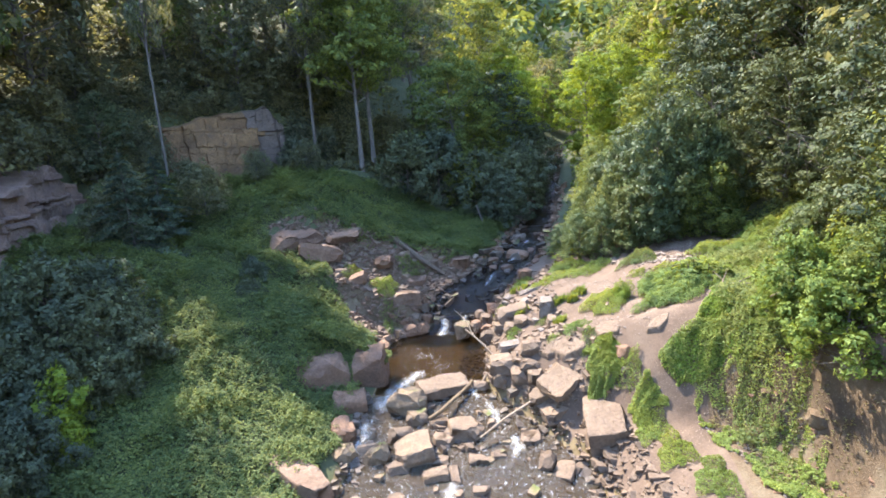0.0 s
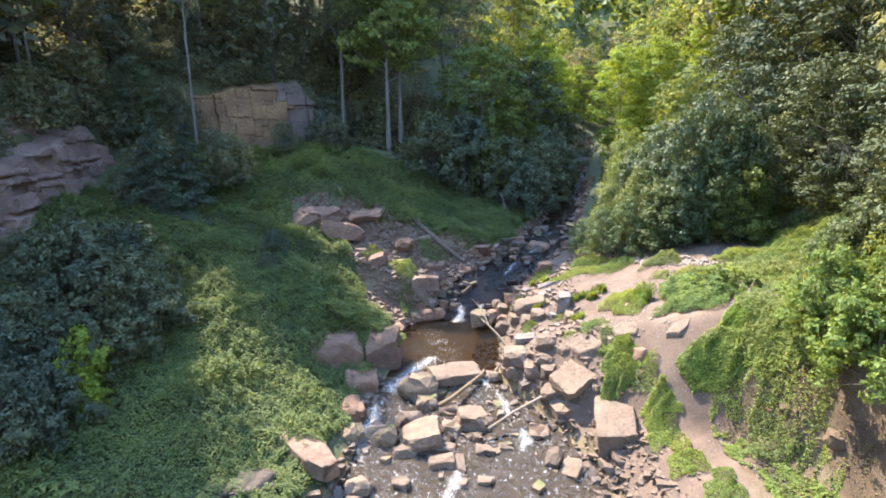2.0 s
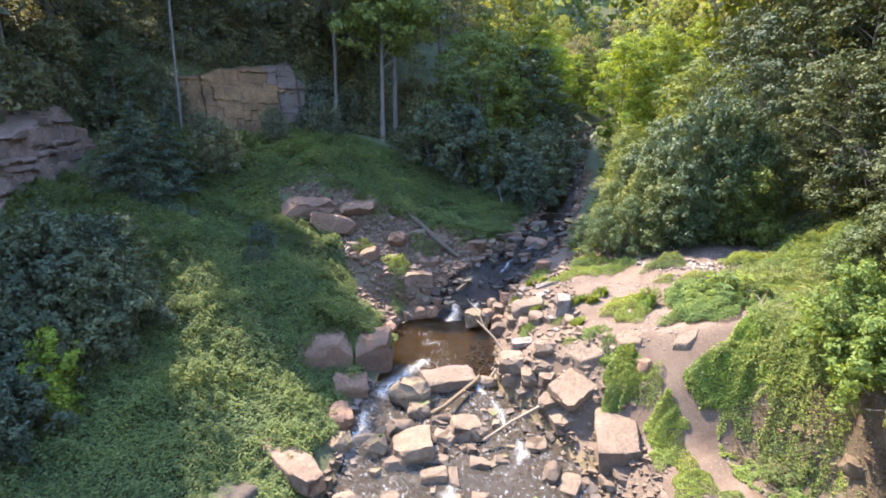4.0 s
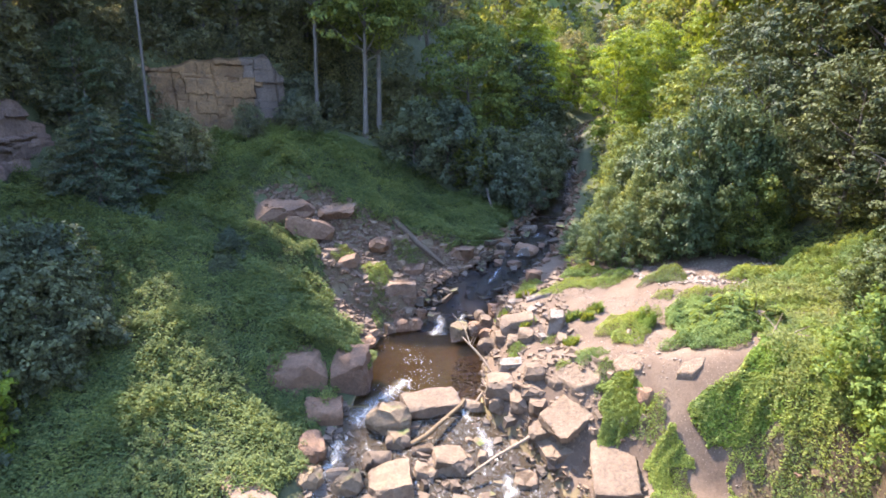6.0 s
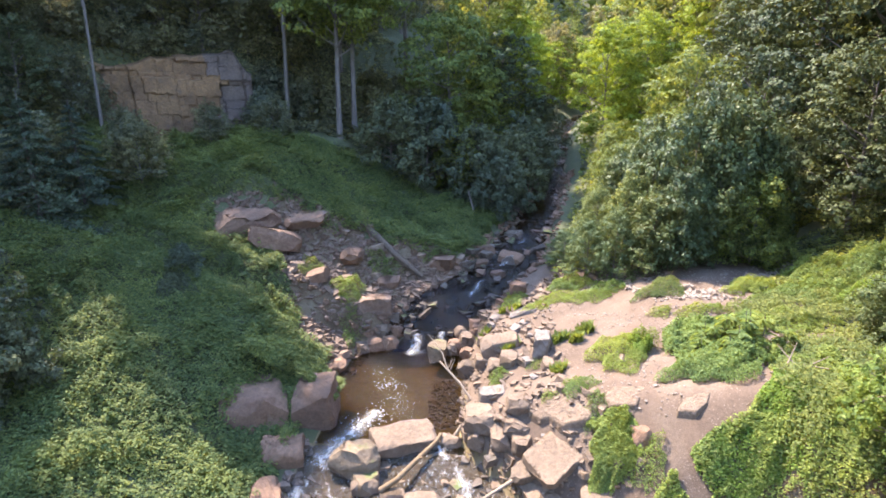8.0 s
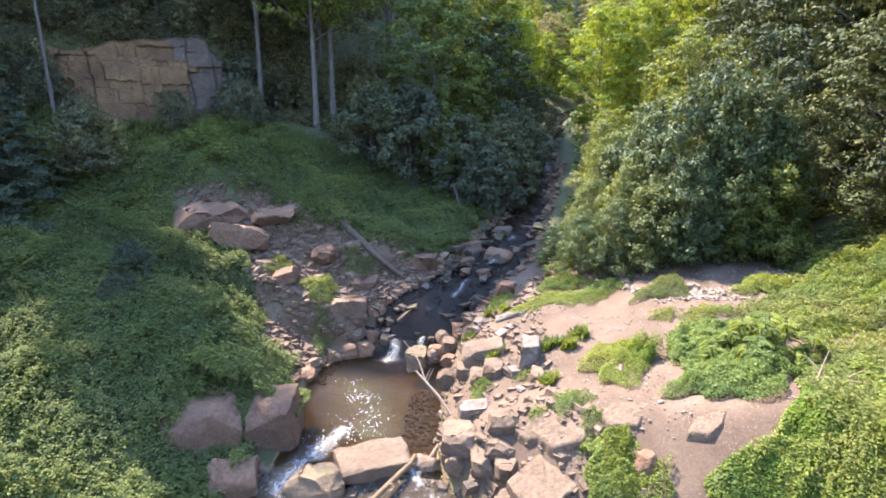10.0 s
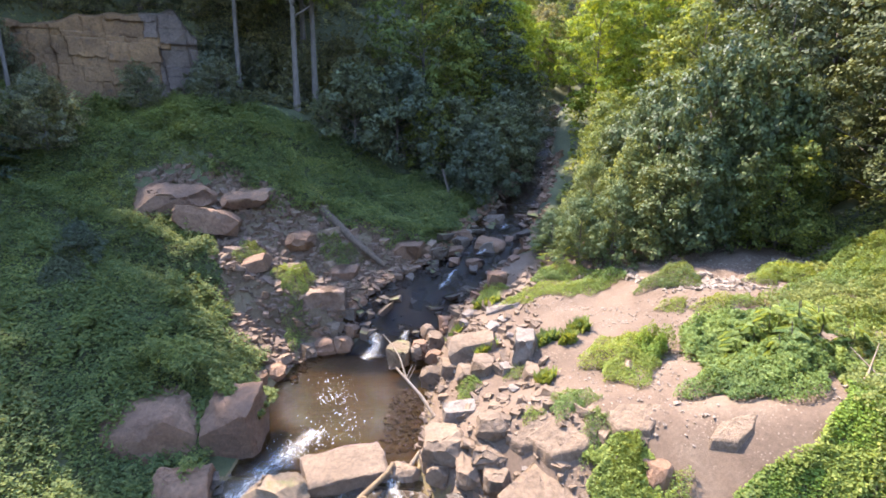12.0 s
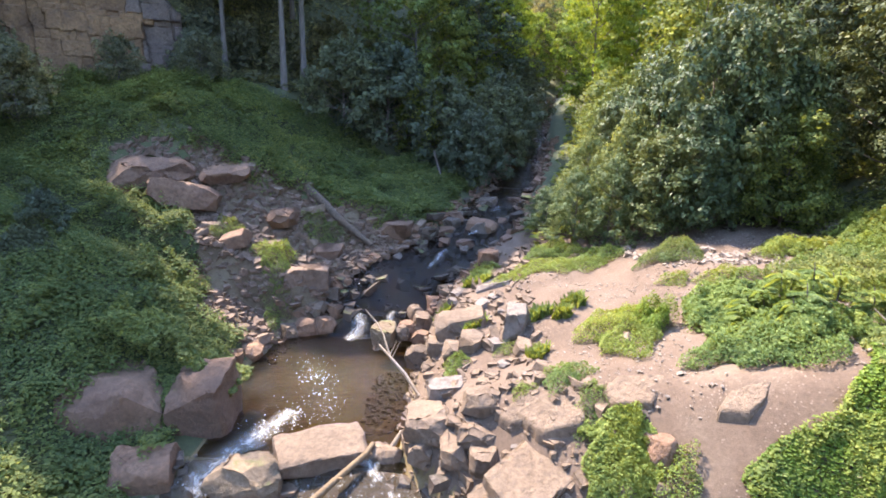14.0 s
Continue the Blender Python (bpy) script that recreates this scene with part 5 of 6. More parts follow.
def east_bank(x, y):
    xc, hw, _ = river(y)
    e = x - xc - hw
    return (e > -0.3) & (e < 3.2)


def west_rubble(x, y):
    xc, hw, _ = river(y)
    rag = 0.4 * wobble(x, y, 1.3, 2)
    return (xc - hw - x > -0.4) & (x + rag > -6.9 - 0.42 * (y - 23)) & (y + rag < 28.6 + 0 * x)


def in_stream(x, y):
    xc, hw, _ = river(y)
    return np.abs(x - xc) < hw * 1.08


def terrace(x, y):
    xc, hw, _ = river(y)
    return (x - xc - hw > 1.5) & (x < 12) & (y > np.interp(x, EDGE_X, EDGE_Y) + 0.8) & (y < 25.5) & (wobble(x, y, 1.9, 8) > -0.2)


strew(81, 46, (-0.5, 15.6, 5.0, 24.5), east_bank, 0.15, 0.45, [ROCK, ROCK, ROCK_GREY], "angular pink-beige rock on the stream bank", "rocks of the east bank")
strew(82, 60, (-9, 22.2, 1, 28.8), west_rubble, 0.2, 0.6, [ROCK_RUBBLE, ROCK, ROCK_RUBBLE], "brown broken rock on the rubble bank", "rocks of the west bank", 0.65)
strew(83, 26, (-3, 27.2, 5.5, 33), in_stream, 0.22, 0.75, [ROCK_RED, ROCK_WET], "dark stone in the upper stream", "stones in the stream", 0.75)
strew(84, 22, (-3.9, 10.5, 3.9, 17.0), in_stream, 0.18, 0.5, [ROCK, ROCK, ROCK_MOSSY], "beige stone in the shallow stream", "stones in the stream", 0.8)

strew(85, 20, (-2.6, 13.0, 1.6, 16.8), lambda x, y: np.hypot((x + 0.5) / 1.9, (y - 14.9) / 1.8) < 1, 0.2, 0.5, [ROCK, ROCK, ROCK_MOSSY], "beige stone of the pile in the stream", "stones in the stream", 0.75)


def rubble(name, seed, count, box, inside, lo, hi, mat, label, flat=0.5, lift=0.0):
    """Small broken stone, in one mesh."""
    rng = np.random.default_rng(seed)
    x, y = rng.uniform(box[0], box[2], count), rng.uniform(box[1], box[3], count)
    keep = inside(x, y)
    x, y = x[keep], y[keep]
    n = len(x)
    unit = np.array([(-1, -1, -1), (1, -1, -1), (1, 1, -1), (-1, 1, -1), (-1, -1, 1), (1, -1, 1), (1, 1, 1), (-1, 1, 1)]) * 0.5
    size = lo + (hi - lo) * rng.random((n, 1, 1)) ** 2.5
    v = (unit[None] + rng.uniform(-0.2, 0.2, (n, 8, 3))) * size * np.concatenate([rng.uniform(0.8, 1.5, (n, 1, 1)), rng.uniform(0.6, 1.1, (n, 1, 1)), flat * rng.uniform(0.5, 1.3, (n, 1, 1))], 2)
    t = rng.uniform(0, 6.28, (n, 1))
    vx, vy = v[..., 0] * np.cos(t) - v[..., 1] * np.sin(t), v[..., 0] * np.sin(t) + v[..., 1] * np.cos(t)
    vz = v[..., 2] + vx * rng.normal(size=(n, 1)) * 0.25 + vy * rng.normal(size=(n, 1)) * 0.25
    verts = np.stack([vx + x[:, None], vy + y[:, None], vz + land(x, y)[:, None] + lift + 0.12 * size[:, :, 0]], -1)
    faces = np.array([(0, 3, 2, 1), (4, 5, 6, 7), (0, 1, 5, 4), (1, 2, 6, 5), (2, 3, 7, 6), (3, 0, 4, 7)])
    quads = (faces[None] + 8 * np.arange(n)[:, None, None]).reshape(-1, 4)
    return tagged(part(name, mesh_quads(name, verts.reshape(-1, 3), [mat], False, None, quads)), label, "stones", "", "stuff")


rubble("bank_rubble", 91, 2000, (-0.5, 13.0, 5.5, 26), east_bank, 0.05, 0.24, ROCK, "small broken pink stones on the stream bank", 0.8)
rubble("west_scree", 92, 11000, (-12.5, 22, 1, 31), lambda x, y: west_rubble(x, y) | ((np.hypot((x + 8.9) / 2.7, (y - 27.1) / 1.0) < 1)), 0.04, 0.26, ROCK_RUBBLE, "broken brown scree below the west slope", 0.6)
rubble("terrace_pebbles", 93, 9000, (3, 14.5, 12.5, 26), terrace, 0.015, 0.065, ROCK_PALE, "pebbles trodden into the terrace", 0.3)
rubble("pale_gravel", 94, 5200, (5.5, 20.2, 13, 26.5), lambda x, y: np.abs(y - np.interp(x, (6.5, 7, 7.4, 9, 10, 11.9, 13), (24.5, 24, 22.1, 21.6, 21.8, 23.2, 24)) + 0.35 * wobble(x, y, 1.1)) < 0.55, 0.04, 0.17, ROCK_PALE, "pale gravel along the foot of the bushes")
rubble("stream_pebbles", 95, 3000, (-5, 9, 6, 17.5), in_stream, 0.06, 0.3, ROCK_WET, "wet stones in the shallow stream", 0.8, 0.1)
rubble("upper_stream_stones", 96, 420, (-3, 24.6, 7, 42), in_stream, 0.08, 0.45, ROCK_WET, "wet stones in the upper stream", 0.9, 0.16)
rubble("upper_shore_stones", 87, 4200, (-3.5, 23.6, 9.5, 41), lambda x, y: np.abs(np.abs(x - river(y)[0]) - river(y)[1] - 0.1) < 0.5, 0.1, 0.38, ROCK_RED, "brown stones along the upper stream", 0.6)
rubble("lower_shore_stones", 88, 420, (3, 8, 6.5, 14.2), lambda x, y: np.abs(x - river(y)[0] - river(y)[1] - 0.3) < 0.9, 0.12, 0.42, ROCK, "flat beige stones on the lower shore", 0.5)
rubble("terrace_stones", 89, 260, (3.5, 15.5, 12, 25), terrace, 0.04, 0.1, ROCK_PALE, "loose pale stones on the trodden earth", 0.3)
rubble("shore_gravel", 100, 2600, (-6, 8, 8, 17.5), lambda x, y: np.abs(x - river(y)[0] - river(y)[1]) < 0.7, 0.04, 0.2, ROCK, "broken gravel along the lower shore", 0.5)
rubble("downstream_stones", 101, 2600, (-9, -45, 9, 9), lambda x, y: np.abs(np.abs(x - river(y)[0]) - river(y)[1]) < 0.9, 0.12, 0.6, ROCK, "beige stones along the lower shores", 0.6)
rubble("stream_bars", 104, 6500, (1.5, 31.5, 9.5, 62), lambda x, y: in_stream(x, y) & ((x - river(y)[0]) / river(y)[1] * np.sin(0.85 * y + 0.6 * np.sin(0.37 * y)) > -0.3), 0.1, 0.36, ROCK_RUBBLE, "flat gravel bars winding along the upper stream", 0.3, 0.3)
rubble("upper_bed_stones", 105, 520, (-3, 24.4, 5, 33), lambda x, y: in_stream(x, y) & (wobble(x, y, 0.8, 17) > 0.05), 0.15, 0.5, ROCK_DARK, "dark wet stones breaking the surface of the upper stream", 0.5, 0.36)
rubble("pool_gravel", 97, 500, (-0.6, 19.0, 1.2, 22.2), in_stream, 0.05, 0.2, ROCK, "gravel along the pool's edge", 0.6)
rubble("bench_pebbles", 98, 900, (3.2, 8, 8.5, 14.4), lambda x, y: (x - river(y)[0] - river(y)[1] > -0.4) & (x - river(y)[0] - river(y)[1] < 1.8 + wobble(x, y, 0.9, 5)), 0.04, 0.16, ROCK, "stones on the lower bench", 0.4)


# ---- white water and foam ----
FOAM_SOLID, foam_nodes, foam_bsdf, _link = base_mat("foam")
foam_bsdf.inputs["Base Color"].default_value = (0.6, 0.58, 0.53, 1)


def froth_mat():
    """Streaky froth, dense along the run's middle and torn to nothing at its sides."""
    mat, nt, bsdf, link = base_mat("streaky_froth")
    run = nt.nodes.new("ShaderNodeTexCoord").outputs["UV"]
    split = nt.nodes.new("ShaderNodeSeparateXYZ")
    link(run, split.inputs[0])
    side = nt.nodes.new("ShaderNodeMath")
    side.operation = "ABSOLUTE"
    link(split.outputs[0], side.inputs[0])
    drop = nt.nodes.new("ShaderNodeMath")
    drop.operation, drop.inputs[1].default_value = "MULTIPLY", 0.4
    link(side.outputs[0], drop.inputs[0])
    squash = nt.nodes.new("ShaderNodeMapping")
    squash.inputs["Scale"].default_value = (1.6, 1.1, 1.0)
    link(run, squash.inputs["Vector"])
    tex = noise_tex(nt, 4.0, 8, 0.78, squash.outputs[0])
    left = nt.nodes.new("ShaderNodeMath")
    left.operation = "SUBTRACT"
    link(tex.outputs[0], left.inputs[0])
    link(drop.outputs[0], left.inputs[1])
    mask = ramp_node(nt, [(0.3, (0, 0, 0)), (0.7, (0.8, 0.8, 0.8))])
    link(left.outputs[0], mask.inputs[0])
    bsdf.inputs["Base Color"].default_value = (0.55, 0.54, 0.51, 1)
    bsdf.inputs["Roughness"].default_value = 0.5
    bumped(nt, bsdf, tex.outputs[0], 0.8, 0.05)
    clear = nt.nodes.new("ShaderNodeBsdfTransparent")
    both = nt.nodes.new("ShaderNodeMixShader")
    link(mask.outputs[0], both.inputs[0])
    link(clear.outputs[0], both.inputs[1])
    link(bsdf.outputs[0], both.inputs[2])
    link(both.outputs[0], nt.nodes["Material Output"].inputs["Surface"])
    return mat


FROTH = froth_mat()


def white_water(name, line, width, label, lift=0.05):
    """A run of broken white water along its line, uneven in height and width."""
    pts = np.array(line, float)
    seed = abs(line[0][0]) + abs(line[0][1])
    far = np.concatenate([[0], np.cumsum(np.linalg.norm(np.diff(pts, axis=0), axis=1))])
    V, U = np.meshgrid(np.arange(0, far[-1], 0.05), np.linspace(-1, 1, 13), indexing="ij")
    X, Y, Z = (np.interp(V, far, pts[:, k]) for k in range(3))
    dx, dy = np.gradient(X, axis=0), np.gradient(Y, axis=0)
    size = np.maximum(np.hypot(dx, dy), 1e-4)
    spread = width * (0.75 + 0.3 * wobble(V, 0 * V, 0.5, seed)) * (0.55 + 0.45 * smooth(np.minimum(V, far[-1] - V), 0, 0.4))
    X, Y = X + dy / size * U * spread + 0.08 * wobble(V, 0 * V, 0.4, seed + 3), Y - dx / size * U * spread
    Z = Z + lift * (1.6 - 0.8 * np.abs(U)) + 0.045 * wobble(X, Y, 0.16, seed) + 0.02 * wobble(X, Y, 0.07, seed)
    n, m = U.shape
    idx = np.arange(n * m).reshape(n, m)
    quads = np.stack([idx[:-1, :-1], idx[:-1, 1:], idx[1:, 1:], idx[1:, :-1]], -1).reshape(-1, 4)
    me = mesh_quads(name, np.stack([X, Y, Z], -1), [FROTH], True, None, quads)
    uv = np.stack([U.ravel(), V.ravel() / 1.0 + seed], 1)[quads.ravel()]
    me.uv_layers.new(name="run").data.foreach_set("uv", uv.astype(np.float32).ravel())
    return tagged(part(name, me), label, "water", "", "stuff")


white_water("water_fall", [(-1.55, 24.35, 0.6), (-1.6, 24.05, 0.34), (-1.7, 23.8, 0.05), (-1.8, 23.45, 0.0)], 0.9, "small white fall over the stone sill")
white_water("water_fall_side", [(-0.5, 24.5, 0.72), (-0.55, 24.2, 0.5), (-0.6, 23.8, 0.08)], 0.4, "thin white trickle over the stone sill")
white_water("water_chute", [(-2.2, 19.3, 0.0), (-2.6, 18.6, 0.0), (-3.0, 17.8, 0.0), (-3.3, 17.0, -0.06), (-3.6, 16.4, -0.22)], 1.0, "white chute leaving the pool between boulders")
white_water("water_spill", [(-2.1, 17.75, 0.02), (-2.05, 17.3, -0.05), (-2.2, 16.9, -0.14)], 0.45, "white spill beside the rounded boulder")
white_water("water_rapid_west", [(-3.9, 15.7, -0.36), (-3.85, 15.0, -0.46), (-4.0, 14.3, -0.6), (-4.2, 13.7, -0.75), (-4.35, 13.2, -0.86)], 0.75, "white rapid along the west shore")
white_water("water_spill_east", [(-0.35, 18.05, 0.02), (0.05, 17.5, -0.03), (0.3, 17.0, -0.1)], 0.55, "white water squeezing between the boulders")
white_water("water_rapid_middle", [(0.6, 16.8, -0.16), (0.95, 16.1, -0.3), (1.05, 15.6, -0.4)], 0.5, "white trickle between the stones")
white_water("water_rapid_low", [(1.5, 15.0, -0.5), (1.75, 14.4, -0.6), (1.55, 13.9, -0.7)], 0.6, "white splash beside the stones")
white_water("water_rapid_south", [(-0.5, 12.9, -0.95), (-0.6, 12.3, -1.1), (-0.75, 11.8, -1.2)], 0.7, "white splash below the stones")
white_water("water_step_upper", [(1.15, 26.9, 2.3), (0.95, 26.4, 2.16), (0.75, 26.0, 2.02), (0.55, 25.6, 1.9)], 0.34, "white step in the upper stream")
white_water("water_step_top", [(2.9, 29.3, 2.72), (2.4, 28.8, 2.62), (1.9, 28.3, 2.52)], 0.4, "white ripple in the upper stream")
white_water("water_step_far", [(3.3, 31.4, 3.08), (3.0, 30.8, 2.98)], 0.35, "white ripple in the upper stream")


# Drifting foam, with sun glints on the ripples put in as white chips too.
def foam_glint_flecks():
    rng = np.random.default_rng(44)
    n = 640
    group = (26 * rng.random(n) ** 1.5).astype(int)
    gy = np.sort(rng.uniform(17.9, 22.3, 26))
    gx = -2.5 + 0.45 * np.sin((gy - 18) * 0.9) + rng.normal(size=26) * 0.35
    y, x = gy[group] + rng.normal(size=n) * 0.25, gx[group] + rng.normal(size=n) * 0.26
    keep = in_stream(x, y) & (y > 18) & (y < 22.5)
    x, y = x[keep], y[keep]
    at = np.stack([x, y, np.full(len(x), 0.022)], 1)
    mesh = mesh_quads("foam_glint_flecks", leaf_quads(rng, at, np.tile([0, 0, 1.0], (len(x), 1)), 0.012 + 0.035 * rng.random(len(x)) ** 2, 0.0, 0.8), [FOAM_SOLID])
    return tagged(part("foam_glint_flecks", mesh), "white flecks on the pool for drifting foam and sun glints", "foam", "", "stuff")


foam_glint_flecks()


# ---- driftwood ----
def wood(name, lines, mat, label, category="driftwood"):
    """A fallen limb or log: its pieces as bent tapering tubes under one root."""
    root = tagged(new(name), label, category)
    for i, (pts, r0, r1) in enumerate(lines):
        n = len(pts)
        part("stem" if i == 0 else "branch", tubes_mesh(name, [tube(pts, [r0 + (r1 - r0) * k / (n - 1) for k in range(n)], 8)], mat), root)
    return root


wood("driftwood_branch", [([(0.95, 19.44, 0.62), (0.51, 19.82, 1.03), (0.06, 20.12, 1.35), (-0.26, 20.41, 1.51)], 0.05, 0.03),
                          ([(0.08, 20.12, 1.33), (-0.16, 20.50, 1.78), (-0.41, 20.79, 2.00), (-0.75, 21.08, 2.22)], 0.03, 0.01),
                          ([(0.06, 20.12, 1.35), (0.22, 20.41, 1.64)], 0.018, 0.006),
                          ([(0.13, 20.07, 1.30), (0.32, 20.31, 1.69)], 0.015, 0.005)], DRIFT, "bleached forked driftwood branch leaning at the pool edge")
wood("driftwood_pole", [([(0.4, 14.55, -0.28), (1.3, 15.2, 0.08), (2.3, 15.88, 0.36), (2.9, 16.35, 0.5)], 0.035, 0.06)], DRIFT, "straight bleached pole lying over the stones")
wood("driftwood_log", [([(-1.5, 15.6, -0.12), (-1.05, 15.9, 0.05), (-0.6, 16.7, 0.12), (-0.05, 17.55, 0.25), (0.05, 17.85, 0.3)], 0.085, 0.06),
                       ([(-0.5, 16.8, 0.15), (-0.35, 16.6, 0.32)], 0.04, 0.02)], BARK_WET, "thick wet driftwood log jammed between boulders")
wood("driftwood_stub", [([(0.35, 17.6, -0.2), (0.5, 17.9, 0.25), (0.7, 18.05, 0.55)], 0.08, 0.05)], DRIFT, "upright broken driftwood stub")
wood("fallen_trunk", [([(-4.6, 28.5, 4.2), (-3.7, 28.0, 3.62), (-3.1, 27.6, 3.2), (-2.2, 27.2, 2.65), (-1.7, 27.0, 2.35)], 0.19, 0.1),
                      ([(-4.6, 28.5, 4.2), (-5.0, 28.5, 4.6)], 0.1, 0.02), ([(-4.6, 28.5, 4.2), (-4.7, 28.9, 4.7)], 0.08, 0.02),
                      ([(-4.6, 28.5, 4.2), (-4.9, 28.2, 4.1)], 0.09, 0.02)], BARK_DARK, "fallen trunk with its roots on the west slope", "log")
wood("leaning_pole", [([(0.85, 33.2, 2.9), (0.5, 33.4, 4.0), (0.1, 33.6, 5.3)], 0.09, 0.05)], BARK_PALE, "broken pale pole leaning at the stream", "log")
wood("dead_branch", [([(8.16, 15.14, 4.52), (8.70, 15.24, 4.75), (9.34, 14.96, 4.79)], 0.03, 0.012), ([(8.52, 15.19, 4.70), (8.89, 15.60, 5.15)], 0.02, 0.006),
                     ([(8.70, 15.24, 4.75), (8.43, 15.60, 5.06)], 0.02, 0.006), ([(8.98, 15.10, 4.79), (9.52, 15.33, 4.93)], 0.018, 0.006)], DRIFT, "dead bleached branch lying in the weeds")
wood("dead_branch", [([(9.01, 13.74, 4.52), (9.47, 13.65, 4.84), (10.12, 13.74, 4.93)], 0.025, 0.01), ([(9.38, 13.65, 4.79), (9.66, 14.11, 5.07)], 0.015, 0.005)], DRIFT, "dead twiggy branch lying in the weeds")
wood("stream_log", [([(6.0, 40.6, 5.0), (6.7, 41.2, 5.25), (7.3, 41.5, 5.45)], 0.08, 0.04), ([(6.5, 41.1, 5.2), (6.2, 41.8, 5.6)], 0.04, 0.015)], DRIFT, "pale log across the far stream")


# ---- plants of the terrace and the east slope ----
def clump(x, y, rx, ry, h, seed, mat, size, label, density=420, name="weed_clump", upright=0.8, slim=0.55):
    """One bushy clump of weeds."""
    rng = np.random.default_rng(seed)
    n = int(10.0 * density * rx * ry * 3.14)
    t, r = rng.uniform(0, 6.28, n), np.sqrt(rng.random(n))
    edge = 1 + 0.22 * np.sin(3 * t + seed) + 0.14 * np.sin(7 * t + 2 * seed)
    px, py = x + rx * r * edge * np.cos(t), y + ry * r * edge * np.sin(t)
    dome = np.sqrt(np.maximum(0.05, 1 - (0.95 * r) ** 2)) * (0.75 + 0.45 * wobble(px, py, 0.3, seed))
    pz = land(px, py) + h * np.maximum(dome, 0.1) * rng.random(n) ** 0.4
    way = rng.normal(size=(n, 3)) * 0.5 + np.array([0, 0, upright])
    way[:, 0] += 0.6 * r * np.cos(t)
    way[:, 1] += 0.6 * r * np.sin(t)
    me = mesh_quads(name, leaf_tris(rng, np.stack([px, py, pz], 1), way, 0.34 * size * rng.uniform(0.55, 1.4, n), slim + 0.15), [mat], sides=3)
    return tagged(part(name, me), label, "plants", "weeds of the terrace")


def blades(rng, x, y, h, lean=0.45, width=0.028):
    """Grass blades from the ground up."""
    n = len(x)
    z = land(x, y)
    t = rng.uniform(0, 6.28, n)
    out = np.stack([np.cos(t), np.sin(t), np.zeros(n)], 1)
    side = np.stack([-np.sin(t), np.cos(t), np.zeros(n)], 1) * width * rng.uniform(0.7, 1.5, (n, 1))
    foot = np.stack([x, y, z - 0.02], 1)
    hh = (h * rng.uniform(0.5, 1.2, n))[:, None]
    mid = foot + out * hh * lean * 0.35 + np.array([0, 0, 1.0]) * hh * 0.62
    tip = foot + out * hh * lean + np.array([0, 0, 1.0]) * hh * 0.95
    return np.stack([foot - side * 0.6, foot + side * 0.6, mid + side, mid - side, mid - side, mid + side, tip + side * 0.15, tip - side * 0.15], 1).reshape(-1, 3)


def grass_clump(x, y, rx, ry, h, seed, label, count=900):
    rng = np.random.default_rng(seed)
    t, r = rng.uniform(0, 6.28, count), np.sqrt(rng.random(count))
    edge = 1 + 0.25 * np.sin(3 * t + seed) + 0.15 * np.sin(8 * t)
    return tagged(part("grass_clump", mesh_quads("grass_clump", blades(rng, x + rx * r * edge * np.cos(t), y + ry * r * edge * np.sin(t), h), [GRASS])), label, "grass", "weeds of the terrace")


def sumac(x, y, h, seed):
    """A young sumac: a thin stem and arching fronds of long paired leaflets."""
    rng = np.random.default_rng(seed)
    root = tagged(new("sumac"), "feathery green sumac with long paired leaflets", "bush", "sumacs of the terrace")
    z = float(land(x, y))
    part("stem", tubes_mesh("sumac_stem", [tube([(x, y, z - 0.05), (x + 0.04, y, z + h * 0.6), (x, y + 0.05, z + h)], [0.018, 0.014, 0.008], 5)], BARK), root)
    quads = []
    for i in range(13):
        t, up = i * 2.4 + rng.random(), rng.uniform(0.35, 1.0)
        out, side = np.array([math.cos(t), math.sin(t), 0]), np.array([-math.sin(t), math.cos(t), 0])
        long = rng.uniform(0.22, 0.32) * (1.25 - 0.4 * up)
        for f in np.linspace(0.15, 1, 11):
            at = np.array([x, y, z + h * up]) + out * long * f + np.array([0, 0, 1]) * (0.32 * f - 0.5 * f * f) * long
            for s in (-1, 1):
                tip = at + s * side * 0.11 * (1.15 - 0.6 * f) + out * 0.05 + np.array([0, 0, -0.045])
                mid = (at + tip) / 2 + np.array([0, 0, 0.015])
                quads += [at, mid + out * 0.034, tip, mid - out * 0.034]
    part("fronds", mesh_quads("sumac_fronds", np.array(quads), [HERB_LIGHT]), root)
    return root


for i, (x, y, h) in enumerate([(7.67, 17.31, 0.75), (7.96, 17.35, 1.0), (7.92, 16.46, 0.85), (8.22, 16.86, 1.1), (8.76, 16.96, 0.95), (9.27, 16.76, 0.7), (7.31, 17.18, 0.6), (9.16, 17.72, 0.8), (7.69, 16.38, 0.7), (8.22, 17.49, 0.9), (8.64, 17.50, 0.95), (7.62, 17.80, 0.7)]):
    sumac(x, y, h, 300 + i)


WEED = "bushy green weeds on the trodden terrace"
clump(5.55, 18.6, 0.85, 1.1, 0.55, 201, HERB_LIGHT, 0.12, WEED)
clump(6.15, 18.6, 0.42, 0.4, 0.95, 202, LEAF_YELLOW, 0.12, "yellow-green sapling bush among the weeds", 1100)
clump(4.13, 17.36, 0.48, 0.5, 0.45, 203, HERB_LIGHT, 0.11, WEED)
clump(4.45, 16.41, 0.3, 0.4, 0.25, 204, HERB_LIGHT, 0.1, WEED)
clump(4.84, 15.39, 0.5, 0.6, 0.75, 205, HERB_LIGHT, 0.13, WEED, 700)
clump(5.60, 14.79, 0.32, 0.42, 0.5, 206, HERB_LIGHT, 0.12, WEED)
clump(7.56, 16.33, 1.25, 0.95, 0.65, 207, HERB_LIGHT, 0.14, WEED, 480)
